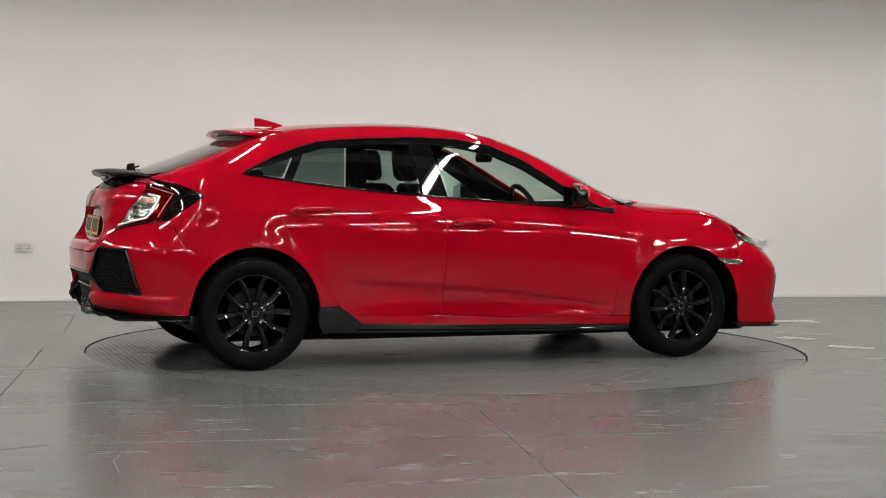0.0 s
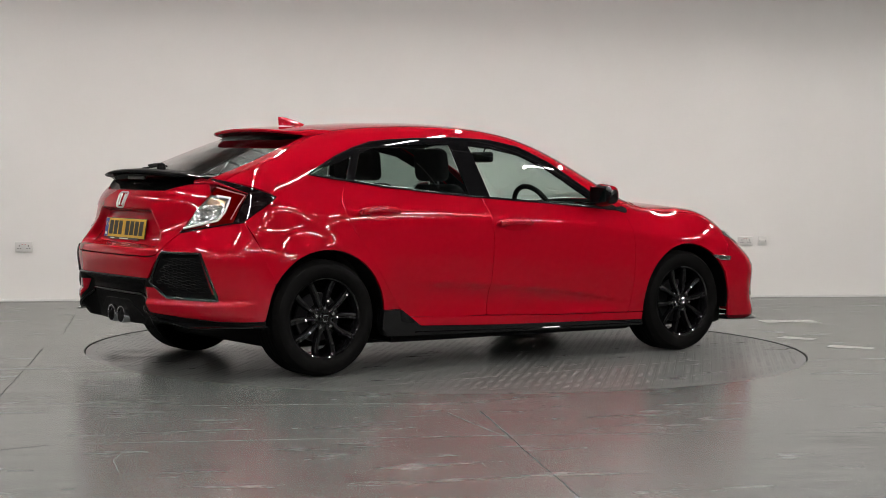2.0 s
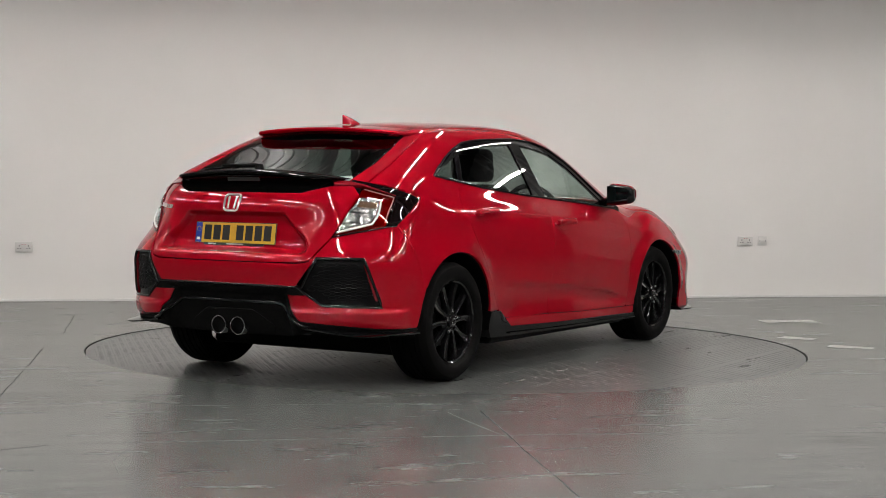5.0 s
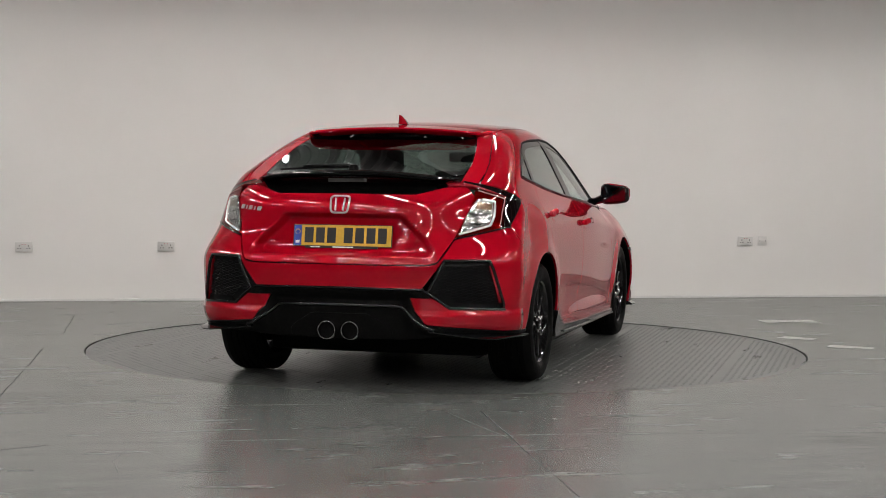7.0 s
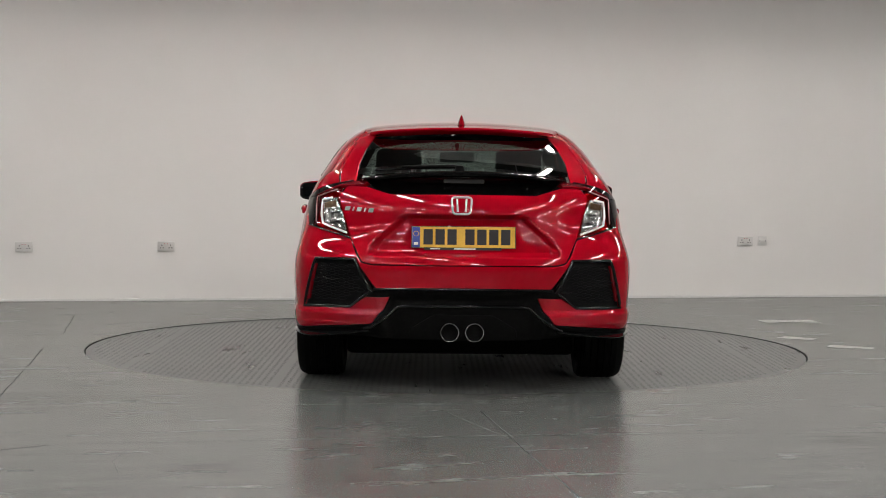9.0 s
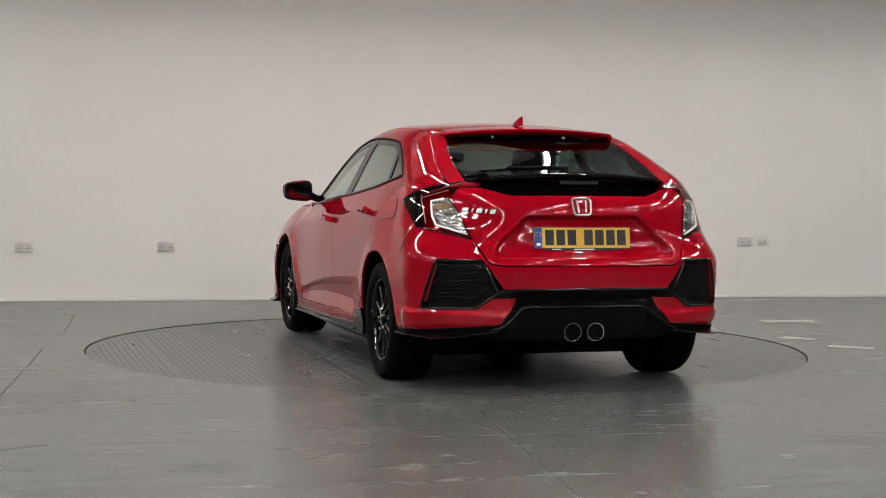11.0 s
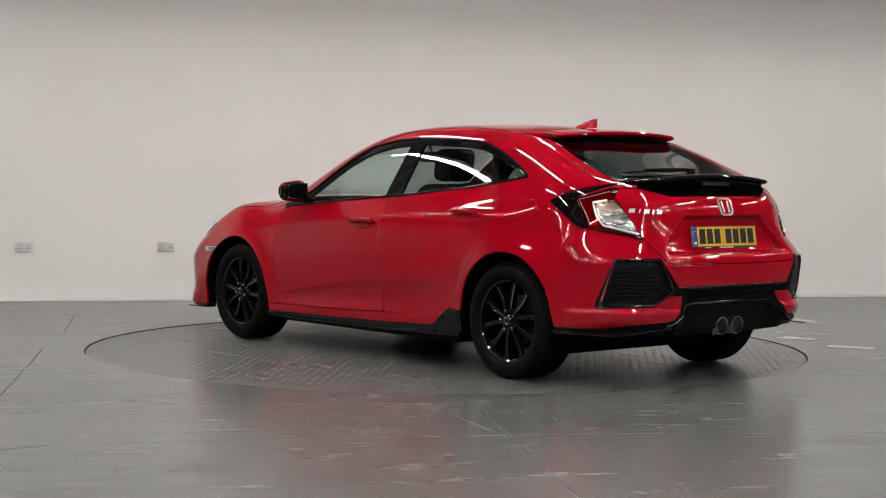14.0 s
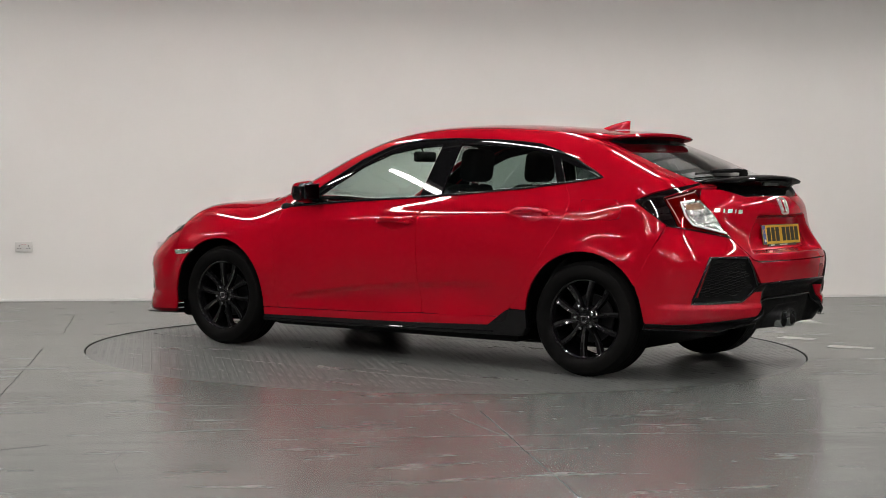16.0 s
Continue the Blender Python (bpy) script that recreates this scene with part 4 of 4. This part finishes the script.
def build_rear():
    # the dark valance
    d = panel("rear_valance", "rear", [(0, .536), (.442, .536), (.49, .497), (.366, .497), (.396, .428), (.458, .357), ("wrap", 50, .322), ("side", -.375, .316), ("side", -.375, .286), ("wrap", 50, .290), (.50, .30), (.34, .28), (0, .275)], SATIN, car,
              kind="wrap", both=True, out=.004, deep=.05, gap=0, corner=.006, step=.03, label="black plastic rear valance")
    for s in (1, -1):
        strip("lip", "wrap", [("side", -.37, .298), ("side", -.50, .298), ("wrap", 52, .303), ("wrap", 46, .305), ("wrap", 38, .312), ("rear", .47, .335)], [(-.03, -.010), (.046, -.010), (.050, -.003), (.004, .010), (-.03, .012)], GLOSS, d, s, kind="wrap", grow=lambda f: .4 + 1.45 * math.exp(-((f - .52) / .17) ** 2))
    bead("ridge", "rear", [(.50, .34), (.455, .352), (.33, .445), (.30, .450), (0, .452), (-.30, .450), (-.33, .445), (-.455, .352), (-.50, .34)], .009, GLOSS, d, 1, .008, kind="rear")
    bead("upper_edge", "rear", [(.45, .537), (.2, .540), (0, .541), (-.2, .540), (-.45, .537)], .006, GLOSS, d, 1, .003, kind="rear")
    recess = panel("exhaust_recess", "rear", [(0, .405), (.15, .405), (.27, .33), (.27, .285), (0, .28)], SATIN, d, both=True, out=.007, deep=.01, gap=0, corner=.02)
    for y in (.0665, -.0585):
        e = smooth(part("exhaust_tip", shift(spin_bm([(.047, -.70), (.049, -.83), (.047, -.842), (.0435, -.842), (.043, -.82), (.042, -.72)], 40, "x"), 0, y + .0, .318), CHROME, car, "round chrome exhaust tip"), 40)
        part("bore", shift(spin_bm([(.0, -.75), (.0425, -.75)], 32, "x"), 0, y, .318), DARK, e)
    # plate
    x0, x1 = -.792, -.776

    def on_plate(lo, hi, deep, bevel=.0):
        bm = box_bm((-deep, lo[0], lo[1]), (0, hi[0], hi[1]), bevel)
        for v in bm.verts:
            v.co.x += x0 + (x1 - x0) * (v.co.z - .745) / .105
        return shift(bm)
    holder = part("number_plate", on_plate((-.264, .742), (.266, .853), .004), BLACKINK, car, "yellow number plate with a blue band")
    part("plate_face", on_plate((-.260, .745), (.262, .850), .0065, .0015), YELLOW, holder, "yellow reflective face")
    part("blue_band", on_plate((.222, .746), (.261, .849), .008, .0005), BLUE, holder, "blue band")
    part("mark_bar", on_plate((.231, .758), (.252, .772), .009), WHITE, holder)
    part("mark_ring", shift(tube_bm([(x0 - .0085 + (x1 - x0) * .66, .2415 + .013 * math.cos(a), .815 + .013 * math.sin(a)) for a in np.linspace(0, math.tau, 13)[:-1]], .0015, 4, True)), YELLOW, holder)
    y = .204
    for k in range(7):
        if k == 3:
            y -= .030
        part("character_bar", on_plate((y - .047, .760), (y, .838), .0075), BLACKINK, holder, "black plain bar")
        y -= .0605
    part("dealer_strip", on_plate((-.19, .7335), (.20, .746), .008), BLACKINK, holder)
    part("strip_bar", on_plate((.12, .7365), (.17, .7425), .009), WHITE, holder)
    part("strip_bar", on_plate((-.06, .7365), (.05, .7425), .009), WHITE, holder)
    # badges
    ring = rounded([(-.052, .040), (.052, .040), (.044, -.042), (-.044, -.042)], .02)
    b = smooth(part("badge", shift(tube_bm([on("rear", a + .012, .957 + c, .005) for a, c in ring], .0055, 8, True)), LETTER, car, "plain chrome badge"), 60)
    for sgn in (1, -1):
        part("badge_bar", shift(tube_bm([on("rear", .012 + sgn * .020, .957 - .030, .005), on("rear", .012 + sgn * .024, .957 + .030, .005)], .005, 8)), LETTER, b)
    y = .605
    for k in range(5):
        w = (.024, .006, .022, .006, .024)[k]
        z = .936 - (.605 - y) * .06
        rings = [[on("rear", q + (zz - z) * -.35, zz, o) for q, o in ((y, .001), (y, .005), (y - w, .005), (y - w, .001))] for zz in (z - .010, z + .010)]
        part("letter_bar", shift(loft(rings)), LETTER, car, "small bright lettering bar")
        y -= w + .016
    # dark wing across the tailgate
    rings = []
    for y in np.linspace(-.545, .545, 49):
        a = abs(y)
        dx = float(TAIL_BOW(a)) * 1.75
        e = float(max(.04, step01((.560 - a) / .13)))
        zt = 1.128 - .045 * (a / .585) ** 2
        low = 1.006 + (max(0, a - .36) / .18) ** 1.3 * .065
        low = zt - (zt - low) * e
        x = -.778 + dx
        front = -.60 + dx * .75
        back = front + (x - front) * (.35 + .65 * e)
        rings.append([(front, y, zt + .004 * e), (front + (back - front) * .5, y, zt + .006 * e), (back + .012, y, zt + .001), (back, y, zt - .006 * e), (back + .006, y, zt - .017 * e),
                      (back + .045 * e, y, zt - .026 * e), (back + .072 * e, y, (zt + low) / 2 - .01 * e), (back + .030 * e + .003, y, low), (front, y, low - .01 * e)])
    w = smooth(part("tail_wing", shift(loft(rings)), WING, car, "gloss black wing across the tailgate"), 30)
    part("brake_light", shift(box_bm((-.728, -.105, 1.070), (-.68, .105, 1.092), .006)), mat("dim grey lens", (.06, .06, .06), .2), w, "grey high brake light")
    # red roof spoiler
    rings = []
    for y in np.linspace(-.535, .535, 41):
        a = abs(y) / .535
        e = 1 - a ** 8
        xt = -.055 + .055 * a ** 2 + .20 * a ** 14
        zr = float(to_skin("top", np.array([.23]), np.array([y]))[0][2])
        zt = 1.372 - .018 * a ** 2 + (zr - 1.38) * .3
        xm = (.24 + xt) / 2
        zm = (zr + zt) / 2 + .010
        rings.append([(.25, y, zr + .001), (xm, y, zm), (xt, y, zt), (xt - .006, y, zt - .008), (xt + .004, y, zt - .018), (xt + .05 * e + .01, y, zt - .030 * e - .004), (.12, y, zr - .045 - .02 * e), (.25, y, zr - .05)])
    sp = smooth(part("roof_spoiler", shift(loft(rings)), PAINT, car), 28)
    rings = []
    for y in np.linspace(-.49, .49, 33):
        a = abs(y) / .49
        drop = .018 * a ** 6
        rings.append([(.002 + .06 * a ** 3, y, 1.338 - .02 * a * a), (.13, y, 1.345 - .03 * a * a), (.15, y, 1.30 - .02 * a * a - drop), (.02 + .06 * a ** 3, y, 1.310 - .022 * a * a - drop)])
    smooth(part("spoiler_underside", shift(loft(rings)), GLOSS, sp, "black spoiler underside"), 40)
    # aerial fin
    rings = []
    for f in np.linspace(0, 1, 9):
        z = 1.400 + .052 * f
        xa, xb = .195 - .004 * f, .385 - .165 * f ** 1.5
        w = .021 * (1 - f) ** .8 + .003
        ring = []
        for a in np.linspace(0, math.tau, 17)[:-1]:
            ring.append(((xa + xb) / 2 + (xb - xa) / 2 * math.cos(a), w * math.sin(a) * (1 - .55 * max(0, math.cos(a))), z))
        rings.append(ring)
    smooth(part("aerial_fin", shift(loft(rings)), PAINT, car), 50)
    # wiper
    arm = [on("top", -.55, .02, .03), on("top", -.53, .05, .035), on("top", -.50, .25, .03), on("top", -.485, .32, .028)]
    wi = smooth(part("rear_wiper", shift(tube_bm(arm, [.016, .012, .008, .006], 8)), SATIN, car), 60)
    part("wiper_blade", shift(tube_bm([on("top", -.50, .06, .016), on("top", -.485, .25, .016), on("top", -.465, .46, .014)], .006, 6)), SATIN, wi)
    part("wiper_boss", shift(spin_bm([(0, .05), (.02, .045), (.026, .02), (.026, -.02)], 20, "z"), arm[0][0], arm[0][1], arm[0][2] - .03), SATIN, wi)
    # front lip and lower nose
    for s in (1, -1):
        strip("front_lip", "nosewrap", [("nosewrap", 62, .20), ("nosewrap", 52, .195), ("nosewrap", 40, .19), ("nosewrap", 20, .185), ("nosewrap", 0, .185)], [(-.05, -.014), (.030, -.012), (.036, -.003), (-.0, .014), (-.05, .014)], GLOSS, car, s)
    panel("front_grille", "nosewrap", [("front", 0, .622), ("front", .30, .625), ("nosewrap", 20, .64), ("nosewrap", 20, .668), ("front", .30, .70), ("front", 0, .72)], GLOSS, car, both=True, out=-.004, deep=.02)
    panel("nose_panel", "front", [(0, .725), (.30, .703), (.50, .70), (.62, .722), (.60, .765), (.40, .80), (0, .81)], PAINT, car, both=True, kind="nosewrap", out=0, deep=.02, gap=0)


build_rear()


def build_under():
    u = smooth(part("underbody", shift(box_bm((-.20, -.62, .138), (3.30, .62, .30), .03)), SATIN, car), 40)
    part("floor_edge", shift(box_bm((.45, -.84, .160), (2.27, .84, .30), .02)), SATIN, u)
    part("silencer", shift(box_bm((-.62, -.35, .262), (-.30, .35, .38), .05, 3)), STEEL, u, "grey exhaust silencer")
    part("rear_shield", shift(box_bm((-.78, -.62, .30), (-.40, .62, .62), .03)), DARK, u)
    part("cross_member", shift(tube_bm([(-.05, -.66, .26), (-.05, .66, .26)], .04, 10)), SATIN, u)
    for s in (1, -1):
        part("suspension_arm", shift(tube_bm([(.35, s * .45, .26), (.0, s * .66, .24), (-.12, s * .66, .20)], .03, 8)), SATIN, u)
        part("under_tray", shift(box_bm((-.62, min(s * .35, s * .82), .285), (-.40, max(s * .35, s * .82), .31), .008)), SATIN, u)
        part("door_core", shift(box_bm((.42, min(s * .70, s * .80), .28), (2.28, max(s * .70, s * .80), .93), .03)), DARK, u)
        part("quarter_core", shift(box_bm((-.36, min(s * .46, s * .64), .60), (.45, max(s * .46, s * .64), .96), .03)), DARK, u)
        part("wing_core", shift(box_bm((2.25, min(s * .45, s * .60), .30), (3.25, max(s * .45, s * .60), .72), .03)), DARK, u)
    part("bulkhead", shift(box_bm((2.22, -.68, .28), (2.30, .68, .86), .02)), DARK, u)
    part("tail_core", shift(box_bm((-.66, -.46, .58), (-.58, .46, .98), .02)), DARK, u)
    part("front_core", shift(box_bm((3.15, -.55, .25), (3.35, .55, .62), .03)), DARK, u)
    part("boot_cover", shift(box_bm((-.66, -.60, .90), (.02, .60, .925), .008)), DARK, u)
    return u


build_under()


def cushion(lo, hi, r=.05):
    return box_bm(lo, hi, r, 4)


def build_cabin():
    def seat(x, y, rear=False):
        w = .265
        s = smooth(part("seat", shift(cushion((x - .24, y - w, .36), (x + .26, y + w, .52), .06)), CLOTH, car, "dark grey cloth seat"), 60)
        bm = cushion((-.055, -w, 0), (.055, w, .60), .05)
        for v in bm.verts:
            v.co.x += -.26 * v.co.z / .6
            v.co.y *= 1 - .22 * max(0, v.co.z - .35) / .25
        smooth(part("backrest", shift(bm, x - .20, y, .46), CLOTH, s), 60)
        bm = cushion((-.05, -.14, 0), (.05, .14, .20), .045)
        for v in bm.verts:
            v.co.x += -.02 * v.co.z / .19
        h = smooth(part("headrest", shift(bm, x - .49, y, 1.075), CLOTH, s), 60)
        for d in (-.05, .05):
            part("headrest_rod", shift(tube_bm([(x - .47, y + d, 1.03), (x - .49, y + d, 1.09)], .006, 6)), STEEL, h)
        return s
    for y in (.37, -.37):
        seat(1.55, y)
    for y in (.36, -.36):
        bm = cushion((.30, y - .32, .36), (.86, y + .32, .52), .06)
        s = smooth(part("rear_seat", shift(bm), CLOTH, car, "dark grey cloth rear seat"), 60)
        bm = cushion((-.06, -.33, 0), (.06, .33, .50), .05)
        for v in bm.verts:
            v.co.x -= .22 * v.co.z / .5
        smooth(part("backrest", shift(bm, .34, y, .48), CLOTH, s), 60)
        smooth(part("headrest", shift(cushion((-.05, -.13, 0), (.05, .13, .15), .04), .10, y, .985), CLOTH, s), 60)
    dash = smooth(part("dashboard", shift(box_bm((1.98, -.70, .58), (2.36, .70, .925), .07, 4)), DARK, car, "dark plastic dashboard"), 60)
    part("binnacle", shift(box_bm((1.93, -.52, .86), (2.10, -.22, .955), .03, 3)), DARK, dash)
    c, r = Vector((1.86, -.37, .88)), .185
    tilt = Matrix.Rotation(radians(-24), 3, "Y")
    ringp = [c + tilt @ Vector((0, r * math.cos(a), r * math.sin(a))) for a in np.linspace(0, math.tau, 37)[:-1]]
    wh = smooth(part("steering_wheel", shift(tube_bm(ringp, .017, 10, True)), SATIN, car, "black steering wheel"), 60)
    smooth(part("wheel_boss", shift(cushion((1.83, -.44, .81), (1.90, -.30, .92), .03)), DARK, wh), 60)
    for a in (0, 180, 270):
        e = c + tilt @ Vector((0, r * math.cos(radians(a)), r * math.sin(radians(a))))
        part("wheel_spoke", shift(tube_bm([c + Vector((.01, 0, 0)), e], .016, 8)), DARK, wh)
    m = smooth(part("rear_view_mirror", shift(cushion((1.69, -.115, 1.20), (1.73, .115, 1.268), .02)), DARK, car, "black rear view mirror"), 60)
    part("mirror_stem", shift(tube_bm([(1.71, 0, 1.24), (1.745, 0, 1.30), (1.735, 0, 1.325)], .012, 8)), DARK, m)
    # headlining just under the roof
    gx, gy = np.linspace(.22, 1.60, 15), np.linspace(-.54, .54, 11)
    rings = []
    for x in gx:
        p = to_skin("top", np.full(11, x), gy)
        rings.append([tuple(q - np.array([0, 0, .03])) for q in p])
    bm = loft(rings, closed=False)
    bmesh.ops.solidify(bm, geom=bm.faces[:], thickness=.012)
    smooth(part("headlining", shift(bm), DARK, car, "dark headlining"), 60)
    for s in (1, -1):
        # dark inner faces of the pillars and roof rails
        rings = []
        for x in np.linspace(-.35, 2.2, 40):
            zt = float(np.interp(x, [p[0] for p in DLO_TOP], [p[1] for p in DLO_TOP])) if x > -.05 else 1.10
            p0 = to_skin("side", np.array([x]), np.array([zt + .006]))[0] - (0, .022, 0)
            u = from_skin("round", p0[None])
            p1 = to_skin("round", np.array([x]), np.array([u[1][0] + 7 + 5 * (x < .2)]))[0]
            p1 = p1 - normal(p1[None])[0] * .022
            rings.append([tuple(q * (1, s, 1)) for q in (p0, (p0 + p1) / 2 + (0, .006, .006), p1, p1 - (0, .012, .012), p0 - (0, .012, .004))])
        smooth(part("pillar_lining", shift(loft(rings)), DARK, car), 50)


build_cabin()
# ---- things in the room ----
PLASTIC = mat("white socket plastic", (.66, .655, .63), .35)
SLOT = mat("dark slot", (.03, .03, .03), .6)
TONGUE = mat("red switch mark", (.45, .03, .02), .5)


def socket(double=True):
    e = thing("wall_socket" if double else "wall_switch")
    w = .073 if double else .043
    smooth(part("face_plate", box_bm((-w, -.020, -.043), (w, 0, .043), .004, 2), PLASTIC, e), 40)
    if double:
        for s in (-1, 1):
            x = s * .037
            part("earth_slot", box_bm((x - .003, -.0215, .004), (x + .004, -.019, .016)), SLOT, e)
            for d in (-.011, .011):
                part("pin_slot", box_bm((x + d - .005, -.0215, -.016), (x + d + .005, -.019, -.008)), SLOT, e)
            r = part("rocker", box_bm((s * .012 - .006, -.025, .008), (s * .012 + .006, -.019, .028), .002), PLASTIC, e)
            part("rocker_mark", box_bm((s * .012 - .004, -.0265, .020), (s * .012 + .004, -.0245, .026)), TONGUE, r)
        return tagged(e, "white double wall socket on the wall", "wall socket", "wall sockets")
    smooth(part("rocker", box_bm((-.018, -.026, -.014), (.018, -.019, .014), .003), PLASTIC, e), 40)
    part("screw", box_bm((-.031, -.0215, -.003), (-.024, -.019, .003)), SLOT, e)
    part("screw", box_bm((.024, -.0215, -.003), (.031, -.019, .003)), SLOT, e)
    return tagged(e, "white single wall switch plate on the wall", "wall switch")


def on_wall(x, z):
    """x in the world across the picture, met with the back wall."""
    y = WALL_AT + math.tan(radians(WALL_TURN)) * x
    return pose(x, y, z, 0, 0, WALL_TURN)


SOCKETS = [(-3.61, .468), (-2.44, .474), (2.795, .530)]
first = socket()
first.matrix_basis = on_wall(*SOCKETS[0])
for q in SOCKETS[1:]:
    copy_thing(first, on_wall(*q))
socket(False).matrix_basis = on_wall(2.962, .532)

skirting = part("baseboard", box_bm((XL, BACK - .012, 0), (XR, BACK - .001, .022), .003), WHITE, None)
skirting.matrix_basis = ROOM
tagged(skirting, "thin white painted strip along the wall's foot", "baseboard", kind="structure")

JOINT = mat("dirt filled joint", (.06, .062, .06), .7)
CHALK = mat("pale filled joint", (.26, .265, .255), .6)
PALE = mat("worn white floor marking", (.55, .55, .52), .5)
varied(PALE, 9, (.22, .22, .21), (.58, .58, .56))


def floor_strip(name, pts, w, material, label, wob=.006):
    """A thin uneven strip on the floor along points."""
    p = resample(pts, .08, closed=False)
    bm = bmesh.new()
    rows = []
    for i, q in enumerate(p):
        a, b = p[max(0, i - 1)], p[min(len(p) - 1, i + 1)]
        t = (b - a) / np.linalg.norm(b - a)
        n = np.array([-t[1], t[0]])
        j = noise.noise(Vector((q[0] * 6, q[1] * 6, 3.7))) * wob
        h = w * (.5 + .35 * noise.noise(Vector((q[0] * 9, q[1] * 9, 1.1))))
        rows.append([bm.verts.new((*(q + n * (j + h)), .0012)), bm.verts.new((*(q + n * (j - h)), .0012))])
    for a, b in zip(rows, rows[1:]):
        bm.faces.new((a[0], a[1], b[1], b[0]))
    bmesh.ops.recalc_face_normals(bm, faces=bm.faces[:])
    return tagged(part(name, bm, material, None), label, name.replace("_", " "), kind="structure")


for line in ([(-2.89, 2.05), (-2.62, .55)], [(-2.52, -.4), (-2.18, -2.6)], [(.17, -2.9), (.325, -3.97), (.48, -5.0)], [(-1.8, -4.12), (-1.6, -3.96)]):
    floor_strip("floor_joint", line, .0045, JOINT, "thin dark joint in the painted concrete floor")
for line in ([(.01, -2.93), (.12, -3.25), (.27, -3.65)], [(.19, -3.01), (.23, -3.3), (.29, -3.65)], [(-1.27, -4.03), (-1.27, -4.3), (-1.20, -4.52)]):
    floor_strip("floor_scratch", line, .0022, CHALK, "thin pale scratch in the floor paint")
for line in ([(-2.3, -2.98), (-.6, -2.72), (.2, -2.6)], [(-1.5, -3.92), (.64, -3.52), (1.6, -3.44), (2.6, -3.3)]):
    floor_strip("floor_joint", line, .004, CHALK, "thin pale joint in the painted concrete floor")
for line, w in (([(2.46, 2.10), (2.90, 2.16)], .20), ([(2.36, .86), (2.55, .70)], .13), ([(2.55, .27), (2.82, .15)], .15)):
    floor_strip("floor_marking", line, w, PALE, "worn white paint marking on the floor", .02)


def tread_pattern():
    """Raised lozenges of the deck, too many to count."""
    pitch, h = .037, .0012
    k = int(R_TABLE / pitch) + 1
    co, fs = [], []
    for i in range(-k, k + 1):
        for j in range(-k, k + 1):
            x, y = i * pitch, j * pitch
            if math.hypot(x, y) > R_TABLE - .06 or abs((y % .92) - .46) > .45:
                continue
            a = radians(45) if (i + j) % 2 else radians(-45)
            c, s = math.cos(a), math.sin(a)
            b = len(co)
            for u, v, z in ((-.016, 0, 0), (0, -.005, 0), (.016, 0, 0), (0, .005, 0), (-.007, 0, h), (.007, 0, h)):
                co.append((x + c * u - s * v, y + s * u + c * v, z + .0003))
            fs += [(b, b + 1, b + 4), (b + 1, b + 5, b + 4), (b + 1, b + 2, b + 5), (b + 2, b + 3, b + 5), (b + 3, b + 4, b + 5), (b + 3, b, b + 4)]
    me = bpy.data.meshes.new("tread_pattern")
    me.from_pydata(co, [], fs)
    me.materials.append(LOZENGE)
    ob = new("tread_pattern", me)
    ob.parent = turntable
    tagged(ob, kind="stuff")
    for y in (-1.38, -.46, .46, 1.38):
        w = math.sqrt((R_TABLE - .03) ** 2 - y * y)
        part("deck_seam", box_bm((-w, y - .0015, -.001), (w, y + .0015, .0005)), TREAD, turntable)
    ring = spin_bm([(R_TABLE - .045, .0002), (R_TABLE - .043, .0012), (R_TABLE - .010, .0012), (R_TABLE - .008, .0002)], 128, "z")
    part("edge_ring", ring, TREAD, turntable)


tread_pattern()


def motions():
    walk(car, [(t, pose(0, 0, -.0035, 0, 0, START + RATE * t)) for t in range(17)])
    walk(turntable, [(t, pose(0, 0, -.006, 0, 0, START + RATE * t)) for t in range(17)])


motions()
